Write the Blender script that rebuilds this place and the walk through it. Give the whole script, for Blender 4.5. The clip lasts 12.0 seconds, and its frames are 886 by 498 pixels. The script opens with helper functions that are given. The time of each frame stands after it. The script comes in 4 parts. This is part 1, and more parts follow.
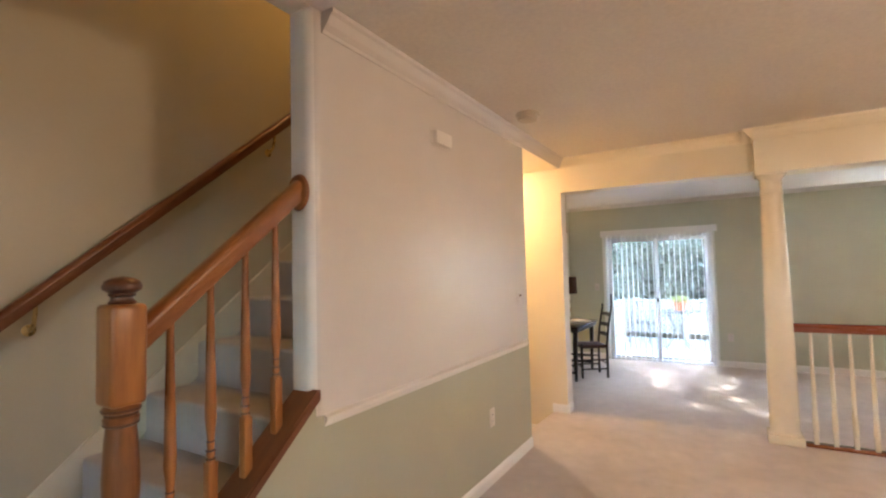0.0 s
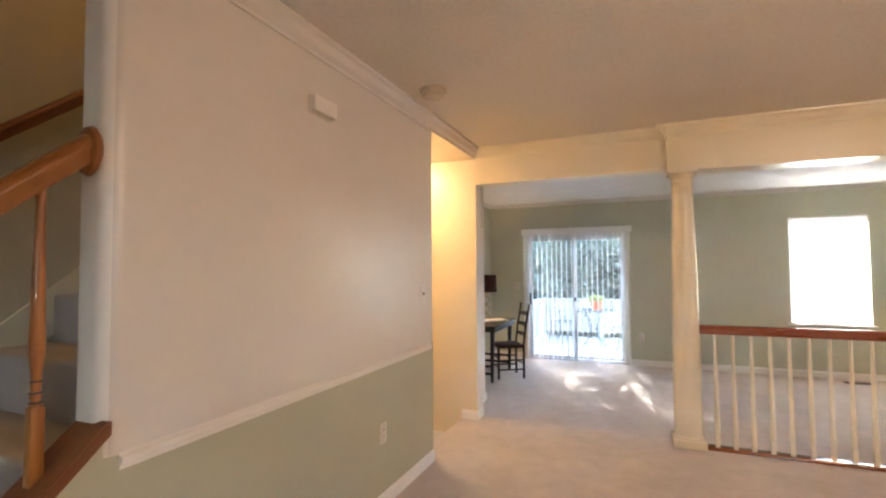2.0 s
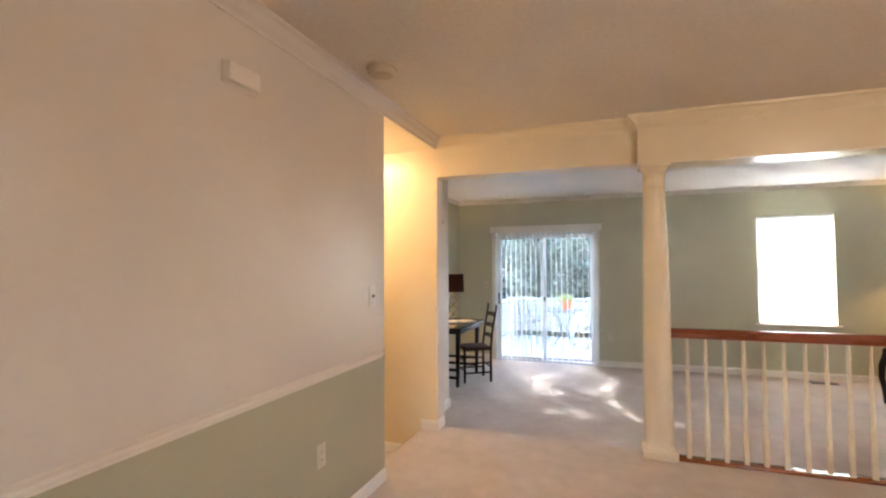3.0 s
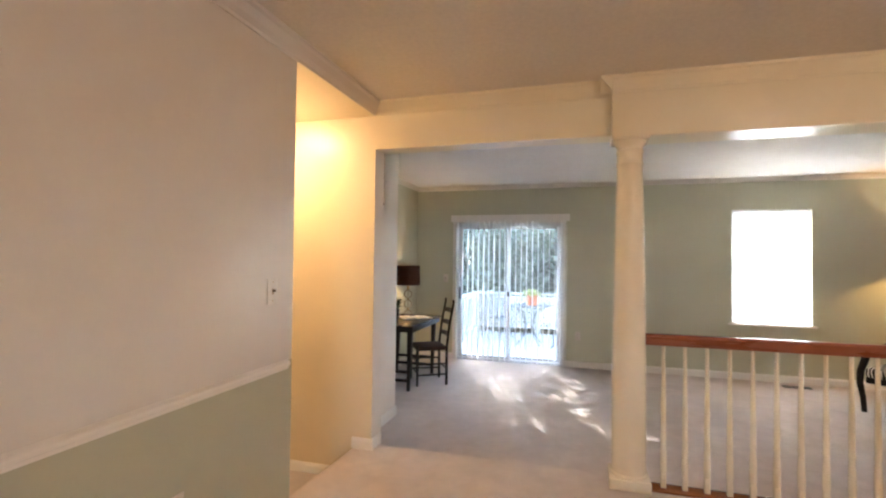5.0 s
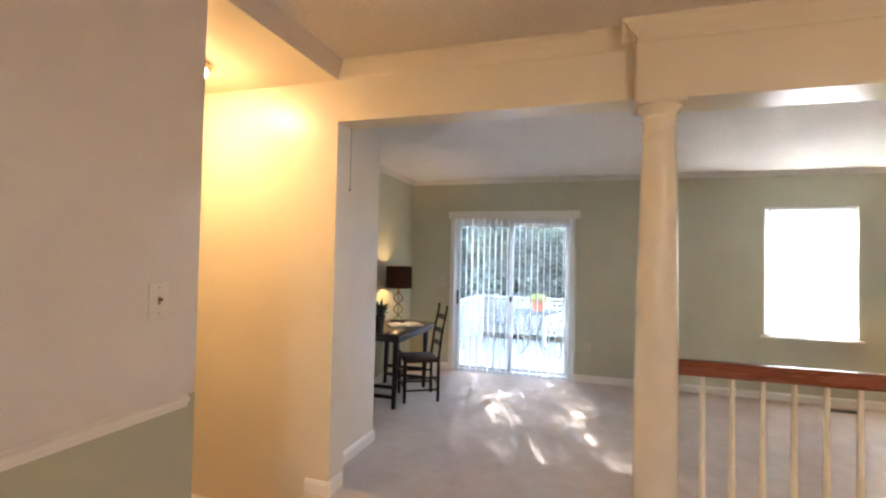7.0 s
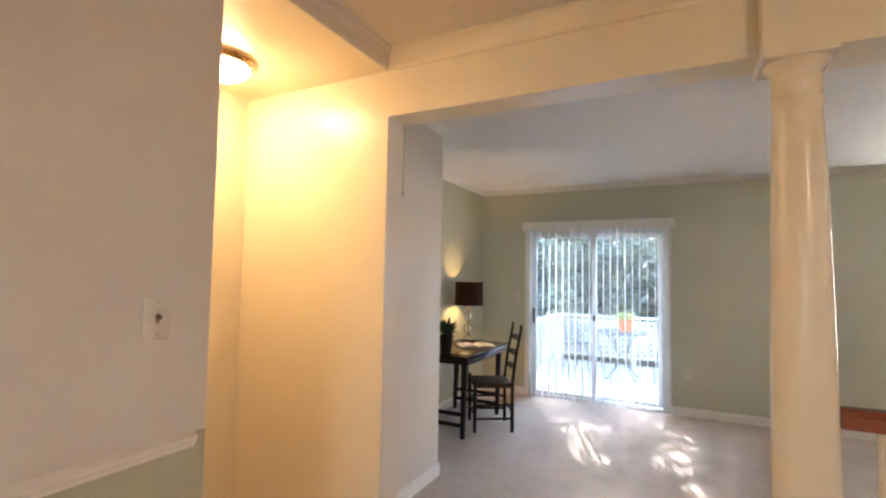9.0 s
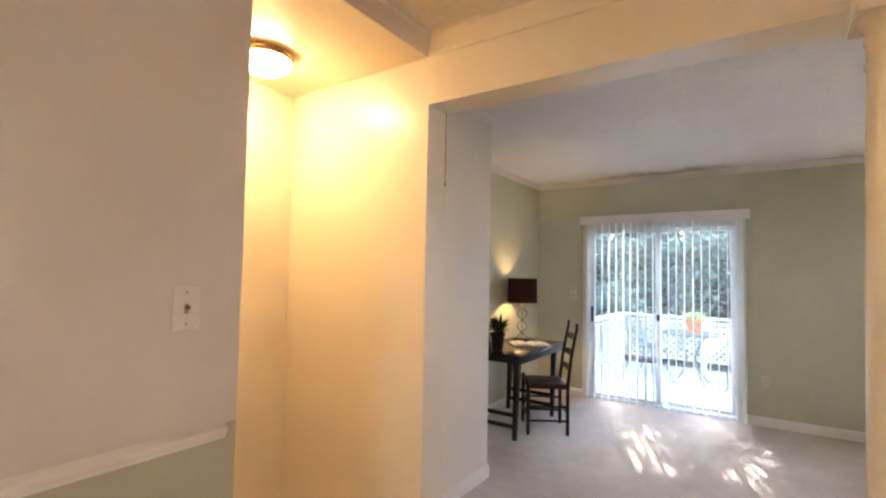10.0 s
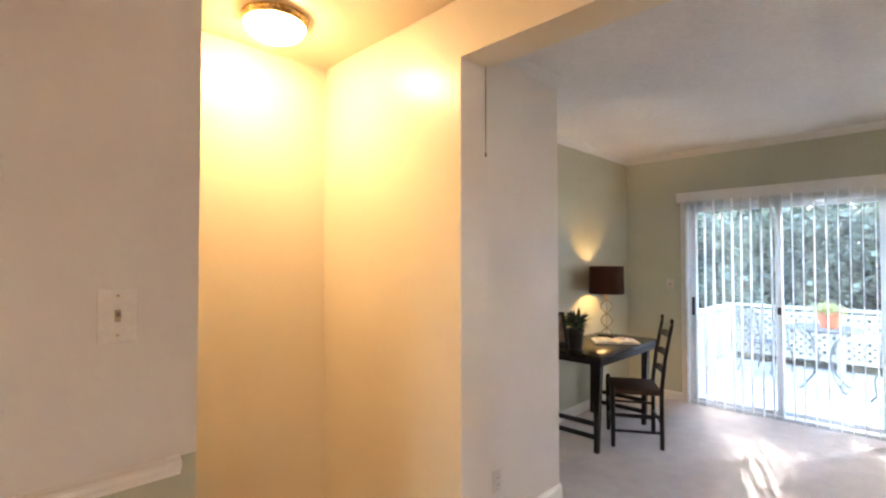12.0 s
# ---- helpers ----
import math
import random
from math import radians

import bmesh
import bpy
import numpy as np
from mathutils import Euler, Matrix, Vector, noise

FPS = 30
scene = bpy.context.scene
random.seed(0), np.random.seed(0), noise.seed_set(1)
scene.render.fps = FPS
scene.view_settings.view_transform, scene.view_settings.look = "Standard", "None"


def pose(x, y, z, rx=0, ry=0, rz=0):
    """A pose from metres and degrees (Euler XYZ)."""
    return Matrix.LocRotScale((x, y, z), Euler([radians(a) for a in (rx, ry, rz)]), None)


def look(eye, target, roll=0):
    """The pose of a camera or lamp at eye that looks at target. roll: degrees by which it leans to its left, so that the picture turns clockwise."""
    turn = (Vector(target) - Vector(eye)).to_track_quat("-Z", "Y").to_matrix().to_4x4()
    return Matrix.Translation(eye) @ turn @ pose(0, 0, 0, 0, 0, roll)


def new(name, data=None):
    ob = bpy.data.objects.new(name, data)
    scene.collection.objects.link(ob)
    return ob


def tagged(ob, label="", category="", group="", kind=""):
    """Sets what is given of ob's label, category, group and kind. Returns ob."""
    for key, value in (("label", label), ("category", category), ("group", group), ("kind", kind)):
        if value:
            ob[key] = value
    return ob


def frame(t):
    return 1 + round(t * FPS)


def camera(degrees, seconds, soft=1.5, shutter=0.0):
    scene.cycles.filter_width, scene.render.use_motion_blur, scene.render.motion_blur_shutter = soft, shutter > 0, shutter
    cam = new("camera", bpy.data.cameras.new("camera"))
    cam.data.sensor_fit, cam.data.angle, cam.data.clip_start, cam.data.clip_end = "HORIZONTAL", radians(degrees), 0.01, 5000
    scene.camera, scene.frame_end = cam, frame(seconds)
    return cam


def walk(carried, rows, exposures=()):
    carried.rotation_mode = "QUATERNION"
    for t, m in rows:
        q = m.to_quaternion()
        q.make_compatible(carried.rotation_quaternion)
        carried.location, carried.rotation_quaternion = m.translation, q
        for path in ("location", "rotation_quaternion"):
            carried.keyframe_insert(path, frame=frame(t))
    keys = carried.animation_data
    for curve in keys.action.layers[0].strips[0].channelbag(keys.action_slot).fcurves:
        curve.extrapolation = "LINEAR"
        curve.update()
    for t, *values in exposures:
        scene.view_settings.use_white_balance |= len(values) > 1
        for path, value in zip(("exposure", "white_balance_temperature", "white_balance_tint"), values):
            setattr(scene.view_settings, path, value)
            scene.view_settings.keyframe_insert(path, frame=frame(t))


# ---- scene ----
cam = camera(86.2, 12.0, soft=2.2)
PATH = [
    (0, (0.33, 3.859, 1.39), (-0.696, 5.573, 1.488), -1.4),
    (0.5, (0.298, 3.952, 1.393), (-0.659, 5.707, 1.474), -0.9),
    (1, (0.285, 4.036, 1.394), (-0.604, 5.826, 1.474), -0.5),
    (1.5, (0.307, 4.169, 1.393), (-0.523, 5.987, 1.471), -0.3),
    (2, (0.354, 4.314, 1.373), (-0.419, 6.157, 1.455), -0.4),
    (2.5, (0.368, 4.463, 1.368), (-0.354, 6.327, 1.45), -0.3),
    (3, (0.358, 4.655, 1.38), (-0.313, 6.538, 1.454), -0.3),
    (5, (0.374, 5.334, 1.362), (-0.187, 7.254, 1.404), 0.7),
    (5.5, (0.368, 5.519, 1.371), (-0.192, 7.438, 1.412), 1.0),
    (6, (0.384, 5.721, 1.373), (-0.17, 7.643, 1.406), 1.1),
    (6.5, (0.384, 5.88, 1.357), (-0.183, 7.798, 1.397), 1.3),
    (7, (0.364, 6.036, 1.357), (-0.236, 7.943, 1.403), 1.3),
    (9, (0.297, 6.448, 1.333), (-0.607, 8.228, 1.445), 1.0),
    (9.5, (0.301, 6.506, 1.326), (-0.723, 8.221, 1.435), 1.2),
    (10, (0.316, 6.581, 1.312), (-0.802, 8.236, 1.412), 1.1),
    (10.5, (0.297, 6.712, 1.314), (-0.906, 8.307, 1.397), 0.7),
    (11, (0.29, 6.828, 1.331), (-0.979, 8.373, 1.4), 0.4),
    (11.5, (0.268, 6.948, 1.327), (-1.067, 8.436, 1.385), 0.1),
    (12, (0.238, 7.059, 1.321), (-1.174, 8.474, 1.37), 0.0),
]
EXPOSURES = [(0.0, 5.84), (2.5, 5.68), (5.0, 5.56), (7.0, 5.56), (9.5, 5.64), (12.0, 5.7)]
walk(cam, [(t, look(eye, target, roll)) for t, eye, target, roll in PATH], EXPOSURES)

# ---- world, sun, lamps ----
LZ, FC, RC, LC, HB = -0.185, 2.475, 2.385, 2.49, 2.145   # living floor, foyer / recess / living ceilings, header soffit
SUN_AZ, SUN_EL = -20.0, 34.0      # degrees from +y towards +x, and above the horizon

world = bpy.data.worlds.new("sky")
world.use_nodes = True
scene.world = world
wn = world.node_tree.nodes
sky = wn.new("ShaderNodeTexSky")
sky.sky_type, sky.sun_disc = "NISHITA", False
sky.sun_elevation, sky.sun_rotation = radians(SUN_EL), radians(SUN_AZ)
wn["Background"].inputs[1].default_value = 0.15
world.node_tree.links.new(sky.outputs[0], wn["Background"].inputs[0])


def lamp(name, kind, m, energy, color, **kw):
    d = bpy.data.lights.new(name, kind)
    d.energy, d.color = energy, color
    for k, v in kw.items():
        if k == "size":
            d.size = v
        elif k == "size_y":
            d.shape, d.size_y = "RECTANGLE", v
        elif k == "radius":
            d.shadow_soft_size = v
        elif k == "disk":
            d.shape = "DISK"
        elif k == "angle":
            d.angle = radians(v)
    ob = new(name, d)
    ob.matrix_world = m
    return ob


WARM = (1.0, 0.58, 0.20)
sx, sy = math.sin(radians(SUN_AZ)), math.cos(radians(SUN_AZ))
sun_from = Vector((sx * math.cos(radians(SUN_EL)), sy * math.cos(radians(SUN_EL)), math.sin(radians(SUN_EL))))
lamp("sun", "SUN", look(sun_from * 30, (0, 0, 0)), 2.0, (1.0, 0.95, 0.87), angle=0.8)
lamp("foyer_bulb", "POINT", Matrix.Translation((2.2, 5.5, FC - 0.2)), 1.6, (1.0, 0.72, 0.535), radius=0.24)
lamp("upstairs_bulb", "POINT", Matrix.Translation((-1.6, 6.4, 4.5)), 0.75, WARM, radius=0.12)
lamp("desk_bulb", "POINT", Matrix.Translation((-1.93, 11.52, 1.10)), 0.28, WARM, radius=0.03)
lamp("reading_bulb", "POINT", Matrix.Translation((4.3, 12.1, 1.42)), 0.7, WARM, radius=0.03)

# ---- materials ----
M = {}


def nodes_of(name):
    m = bpy.data.materials.new(name)
    m.use_nodes = True
    M[name] = m
    nt = m.node_tree
    return m, nt, nt.nodes["Principled BSDF"]


def link(nt, a, b):
    nt.links.new(a, b)


def noise_tex(nt, scale, detail=4, rough=0.6, coord="Object", stretch=(1, 1, 1)):
    tc = nt.nodes.new("ShaderNodeTexCoord")
    mp = nt.nodes.new("ShaderNodeMapping")
    mp.inputs["Scale"].default_value = stretch
    n = nt.nodes.new("ShaderNodeTexNoise")
    n.inputs["Scale"].default_value, n.inputs["Detail"].default_value, n.inputs["Roughness"].default_value = scale, detail, rough
    link(nt, tc.outputs[coord], mp.inputs[0])
    link(nt, mp.outputs[0], n.inputs["Vector"])
    return n


def ramp(nt, src, a, b, lo=0.3, hi=0.7):
    r = nt.nodes.new("ShaderNodeValToRGB")
    r.color_ramp.elements[0].position, r.color_ramp.elements[1].position = lo, hi
    r.color_ramp.elements[0].color, r.color_ramp.elements[1].color = (*a, 1), (*b, 1)
    link(nt, src, r.inputs[0])
    return r


def bump(nt, bsdf, src, strength, dist):
    b = nt.nodes.new("ShaderNodeBump")
    b.inputs["Strength"].default_value, b.inputs["Distance"].default_value = strength, dist
    link(nt, src, b.inputs["Height"])
    link(nt, b.outputs[0], bsdf.inputs["Normal"])
    return b


def mixc(nt, fac, a, b, mode="MIX"):
    x = nt.nodes.new("ShaderNodeMix")
    x.data_type, x.blend_type = "RGBA", mode
    if isinstance(fac, float):
        x.inputs[0].default_value = fac
    else:
        link(nt, fac, x.inputs[0])
    link(nt, a, x.inputs[6])
    link(nt, b, x.inputs[7])
    return x


def surface(name, c1, c2, scale=6.0, rough=0.5, fine=180.0, bump_s=0.15, bump_d=0.002, metal=0.0, grit=1.0, stretch=(1, 1, 1), lo=0.3, hi=0.7, rvar=0.08, spec=0.5):
    """Two tones in broad patches, a fine grain in the relief, and an uneven gloss."""
    m, nt, b = nodes_of(name)
    broad = noise_tex(nt, scale, 5, 0.6, stretch=stretch)
    grain = noise_tex(nt, fine, 3, 0.6, stretch=stretch)
    r = ramp(nt, broad.outputs[0], c1, c2, lo, hi)
    g = ramp(nt, grain.outputs[0], (1 - 0.06 * grit,) * 3, (1 + 0.04 * grit,) * 3, 0.3, 0.7)
    mx = mixc(nt, 1.0, r.outputs[0], g.outputs[0], "MULTIPLY")
    link(nt, mx.outputs[2], b.inputs["Base Color"])
    rr = nt.nodes.new("ShaderNodeMapRange")
    rr.inputs[3].default_value, rr.inputs[4].default_value = rough - rvar, rough + rvar
    link(nt, broad.outputs[0], rr.inputs[0])
    link(nt, rr.outputs[0], b.inputs["Roughness"])
    b.inputs["Metallic"].default_value = metal
    b.inputs["Specular IOR Level"].default_value = spec
    if bump_s:
        bump(nt, b, grain.outputs[0], bump_s, bump_d)
    return m


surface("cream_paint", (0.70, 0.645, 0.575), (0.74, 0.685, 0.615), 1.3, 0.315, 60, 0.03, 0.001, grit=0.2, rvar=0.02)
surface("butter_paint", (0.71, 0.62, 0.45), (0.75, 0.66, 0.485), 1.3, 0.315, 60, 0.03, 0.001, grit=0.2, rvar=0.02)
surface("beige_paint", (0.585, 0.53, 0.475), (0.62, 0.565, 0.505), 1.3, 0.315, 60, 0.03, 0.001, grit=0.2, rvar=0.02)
surface("sage_paint", (0.50, 0.505, 0.385), (0.54, 0.545, 0.42), 1.3, 0.38, 60, 0.03, 0.001, grit=0.2)
# the sage again, browner and darker: the foyer's warm dim light in colour
surface("warm_dim_sage", (0.39, 0.372, 0.265), (0.425, 0.405, 0.292), 1.3, 0.38, 60, 0.03, 0.001, grit=0.2)
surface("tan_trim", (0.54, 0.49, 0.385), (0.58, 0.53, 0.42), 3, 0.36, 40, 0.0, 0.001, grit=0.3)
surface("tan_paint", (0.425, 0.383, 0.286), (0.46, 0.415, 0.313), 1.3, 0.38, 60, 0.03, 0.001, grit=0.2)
surface("white_trim", (0.78, 0.76, 0.72), (0.82, 0.80, 0.77), 3, 0.33, 40, 0.0, 0.001, grit=0.3)
surface("crown_paint", (0.70, 0.68, 0.64), (0.74, 0.72, 0.68), 3, 0.5, 40, 0.0, 0.001, grit=0.3)
surface("column_gloss", (0.71, 0.63, 0.48), (0.75, 0.67, 0.52), 3, 0.25, 40, 0.0, 0.001, grit=0.2, rvar=0.015)
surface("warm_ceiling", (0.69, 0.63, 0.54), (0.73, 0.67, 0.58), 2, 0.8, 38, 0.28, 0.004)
surface("aged_plastic", (0.50, 0.43, 0.32), (0.55, 0.47, 0.35), 8, 0.4, 60, 0.03, 0.001)
surface("ceiling_paint", (0.70, 0.68, 0.65), (0.74, 0.72, 0.69), 2, 0.8, 38, 0.5, 0.006)
surface("red_wood", (0.17, 0.042, 0.018), (0.27, 0.075, 0.030), 7, 0.28, 60, 0.1, 0.001, stretch=(0.12, 1, 1))
surface("oak_wood", (0.20, 0.066, 0.015), (0.38, 0.145, 0.038), 24, 0.30, 120, 0.15, 0.001, stretch=(1, 1, 0.10))
surface("oak_rail", (0.16, 0.050, 0.012), (0.30, 0.108, 0.028), 20, 0.30, 120, 0.15, 0.001, stretch=(1, 0.12, 0.12))
surface("dark_oak", (0.11, 0.033, 0.012), (0.18, 0.06, 0.021), 16, 0.32, 120, 0.15, 0.001, stretch=(1, 0.12, 0.12))
surface("cap_oak", (0.055, 0.018, 0.008), (0.12, 0.038, 0.015), 16, 0.32, 120, 0.15, 0.001)
surface("shaft_oak", (0.10, 0.032, 0.010), (0.30, 0.11, 0.030), 18, 0.30, 120, 0.15, 0.001, stretch=(1, 1, 0.10))
surface("bronze", (0.09, 0.055, 0.030), (0.16, 0.10, 0.055), 16, 0.3, 120, 0.1, 0.001)
surface("gloss_oak", (0.17, 0.055, 0.020), (0.27, 0.095, 0.034), 16, 0.09, 120, 0.02, 0.0005, stretch=(0.12, 1, 1), rvar=0.03, spec=0.7)
surface("grey_iron", (0.040, 0.040, 0.041), (0.075, 0.075, 0.076), 30, 0.6, 120, 0.2, 0.001)
surface("black_wood", (0.009, 0.008, 0.008), (0.019, 0.015, 0.013), 14, 0.42, 90, 0.1, 0.001, spec=0.25)
surface("desk_wood", (0.014, 0.010, 0.008), (0.034, 0.023, 0.017), 10, 0.22, 90, 0.1, 0.001, stretch=(1, 0.15, 1))
surface("brown_seat", (0.028, 0.013, 0.009), (0.052, 0.025, 0.017), 22, 0.6, 200, 0.3, 0.002, spec=0.25)
surface("vinyl_frame", (0.74, 0.75, 0.77), (0.80, 0.81, 0.82), 4, 0.35, 60, 0.03, 0.001)
surface("plate_plastic", (0.62, 0.57, 0.505), (0.66, 0.61, 0.545), 8, 0.35, 60, 0.03, 0.001)
surface("black_plastic", (0.012, 0.012, 0.013), (0.025, 0.025, 0.026), 20, 0.4, 80, 0.05, 0.001)
surface("black_iron", (0.045, 0.052, 0.06), (0.08, 0.09, 0.10), 30, 0.45, 120, 0.2, 0.001)
surface("brass", (0.55, 0.40, 0.18), (0.66, 0.50, 0.25), 12, 0.28, 60, 0.05, 0.001, metal=1.0)
surface("bronze_wire", (0.30, 0.22, 0.13), (0.42, 0.32, 0.20), 20, 0.35, 60, 0.05, 0.001, metal=1.0)
surface("terracotta", (0.27, 0.065, 0.020), (0.35, 0.095, 0.032), 10, 0.75, 90, 0.2, 0.002)
surface("deck_wood", (0.225, 0.21, 0.19), (0.295, 0.276, 0.254), 8, 0.7, 70, 0.3, 0.002, stretch=(0.1, 1, 1))
surface("fence_paint", (0.26, 0.247, 0.226), (0.33, 0.313, 0.29), 5, 0.6, 70, 0.2, 0.001)
surface("bark", (0.07, 0.055, 0.045), (0.16, 0.13, 0.11), 9, 0.9, 30, 0.8, 0.01, stretch=(1, 1, 0.25))
surface("lawn", (0.030, 0.034, 0.020), (0.065, 0.062, 0.036), 2, 0.95, 60, 0.6, 0.02)
surface("page_paper", (0.72, 0.70, 0.66), (0.80, 0.78, 0.74), 10, 0.7, 120, 0.05, 0.001)
surface("red_cloth", (0.42, 0.030, 0.030), (0.55, 0.05, 0.045), 12, 0.9, 300, 0.3, 0.001)
surface("picture_print", (0.06, 0.035, 0.025), (0.30, 0.16, 0.10), 14, 0.3, 60, 0.05, 0.001)


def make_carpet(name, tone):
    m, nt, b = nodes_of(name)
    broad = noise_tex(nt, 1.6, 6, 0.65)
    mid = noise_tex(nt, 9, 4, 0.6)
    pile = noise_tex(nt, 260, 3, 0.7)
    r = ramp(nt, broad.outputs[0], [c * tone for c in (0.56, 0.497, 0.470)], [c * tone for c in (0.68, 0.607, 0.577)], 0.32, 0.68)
    r2 = ramp(nt, mid.outputs[0], (0.92, 0.92, 0.92), (1.05, 1.05, 1.05), 0.3, 0.7)
    r3 = ramp(nt, pile.outputs[0], (0.80, 0.80, 0.80), (1.10, 1.10, 1.10), 0.25, 0.75)
    a = mixc(nt, 1.0, r.outputs[0], r2.outputs[0], "MULTIPLY")
    c = mixc(nt, 1.0, a.outputs[2], r3.outputs[0], "MULTIPLY")
    link(nt, c.outputs[2], b.inputs["Base Color"])
    b.inputs["Roughness"].default_value = 0.95
    b.inputs["Specular IOR Level"].default_value = 0.15
    b.inputs["Sheen Weight"].default_value = 0.25
    h = nt.nodes.new("ShaderNodeMath")
    h.operation = "ADD"
    link(nt, pile.outputs[0], h.inputs[0])
    link(nt, mid.outputs[0], h.inputs[1])
    bump(nt, b, h.outputs[0], 0.7, 0.008)


make_carpet("carpet", 1.0)
# same carpet, darkened to put the stairwell's shade into the steps
make_carpet("shaded_carpet", 0.7)


def make_glass():
    m, nt, b = nodes_of("glass")
    b.inputs["Base Color"].default_value = (0.92, 0.93, 0.92, 1)
    b.inputs["Roughness"].default_value = 0.0
    b.inputs["IOR"].default_value = 1.45
    b.inputs["Transmission Weight"].default_value = 1.0
    # a faint translucent veil on the panes, standing in for glare and haze
    t = nt.nodes.new("ShaderNodeBsdfTranslucent")
    t.inputs[0].default_value = (0.8, 0.82, 0.84, 1)
    n = nt.nodes.new("ShaderNodeTexNoise")
    n.inputs["Scale"].default_value = 3.0
    r = ramp(nt, n.outputs[0], (0.004, 0.004, 0.004), (0.009, 0.009, 0.009), 0.3, 0.7)
    x = nt.nodes.new("ShaderNodeMixShader")
    link(nt, r.outputs[0], x.inputs[0])
    link(nt, b.outputs[0], x.inputs[1])
    link(nt, t.outputs[0], x.inputs[2])
    link(nt, x.outputs[0], nt.nodes["Material Output"].inputs[0])


make_glass()


def make_translucent(name, color, amount, rough=0.5):
    m, nt, b = nodes_of(name)
    b.inputs["Base Color"].default_value = (*color, 1)
    b.inputs["Roughness"].default_value = rough
    t = nt.nodes.new("ShaderNodeBsdfTranslucent")
    t.inputs[0].default_value = (*color, 1)
    x = nt.nodes.new("ShaderNodeMixShader")
    x.inputs[0].default_value = amount
    link(nt, b.outputs[0], x.inputs[1])
    link(nt, t.outputs[0], x.inputs[2])
    link(nt, x.outputs[0], nt.nodes["Material Output"].inputs[0])


make_translucent("blind_vinyl", (0.84, 0.84, 0.83), 0.40)
make_translucent("mini_blind", (0.80, 0.82, 0.84), 0.28)
make_translucent("shade_cloth", (0.045, 0.018, 0.011), 0.38, 0.9)


def make_leaf(name, c1, c2):
    m, nt, b = nodes_of(name)
    g = nt.nodes.new("ShaderNodeNewGeometry")
    n = noise_tex(nt, 2.2, 3, 0.6)
    s = nt.nodes.new("ShaderNodeMath")
    s.operation = "MULTIPLY_ADD"
    link(nt, g.outputs["Random Per Island"], s.inputs[0])
    s.inputs[1].default_value = 0.4
    link(nt, n.outputs[0], s.inputs[2])
    r = ramp(nt, s.outputs[0], c1, c2, 0.42, 0.98)
    link(nt, r.outputs[0], b.inputs["Base Color"])
    b.inputs["Roughness"].default_value = 0.35
    t = nt.nodes.new("ShaderNodeBsdfTranslucent")
    link(nt, r.outputs[0], t.inputs[0])
    x = nt.nodes.new("ShaderNodeMixShader")
    x.inputs[0].default_value = 0.38
    link(nt, b.outputs[0], x.inputs[1])
    link(nt, t.outputs[0], x.inputs[2])
    link(nt, x.outputs[0], nt.nodes["Material Output"].inputs[0])


make_leaf("leaf", (0.042, 0.058, 0.038), (0.19, 0.22, 0.165))
make_leaf("succulent", (0.02, 0.045, 0.022), (0.05, 0.09, 0.04))
make_leaf("flower_leaf", (0.14, 0.19, 0.05), (0.36, 0.34, 0.10))


def make_glow(name, color, strength):
    m, nt, b = nodes_of(name)
    b.inputs["Base Color"].default_value = (0.9, 0.88, 0.84, 1)
    b.inputs["Roughness"].default_value = 0.3
    b.inputs["Emission Color"].default_value = (*color, 1)
    b.inputs["Emission Strength"].default_value = strength


make_glow("lit_glass", (1.0, 0.72, 0.40), 0.6)
make_glow("lit_dome", (1.0, 0.655, 0.37), 2.2)


def make_zebra():
    m, nt, b = nodes_of("zebra_cloth")
    tc = nt.nodes.new("ShaderNodeTexCoord")
    w = nt.nodes.new("ShaderNodeTexWave")
    w.inputs["Scale"].default_value, w.inputs["Distortion"].default_value, w.inputs["Detail Scale"].default_value = 9, 6, 1.2
    link(nt, tc.outputs["Object"], w.inputs[0])
    r = ramp(nt, w.outputs["Fac"], (0.012, 0.011, 0.011), (0.62, 0.58, 0.52), 0.45, 0.55)
    link(nt, r.outputs[0], b.inputs["Base Color"])
    b.inputs["Roughness"].default_value = 0.9


make_zebra()


# ---- mesh tools ----
def box(bm, x0, x1, y0, y1, z0, z1, bevel=0.0, seg=2):
    vs = [bm.verts.new((x, y, z)) for x in (x0, x1) for y in (y0, y1) for z in (z0, z1)]
    fs = [(0, 1, 3, 2), (4, 6, 7, 5), (0, 4, 5, 1), (2, 3, 7, 6), (0, 2, 6, 4), (1, 5, 7, 3)]
    faces = [bm.faces.new([vs[i] for i in f]) for f in fs]
    if bevel:
        edges = list({e for f in faces for e in f.edges})
        bmesh.ops.bevel(bm, geom=edges, offset=bevel, segments=seg, profile=0.5, affect="EDGES")
    return bm


def prism(bm, pts, a0, a1, axis):
    """Pushes a closed outline of (u, v) along an axis: x takes (y, z), y takes (x, z), z takes (x, y)."""
    def at(u, v, a):
        return (a, u, v) if axis == "x" else (u, a, v) if axis == "y" else (u, v, a)
    lo = [bm.verts.new(at(u, v, a0)) for u, v in pts]
    hi = [bm.verts.new(at(u, v, a1)) for u, v in pts]
    n = len(pts)
    bm.faces.new(lo)
    bm.faces.new(hi[::-1])
    for i in range(n):
        bm.faces.new((lo[i], hi[i], hi[(i + 1) % n], lo[(i + 1) % n]))
    return bm


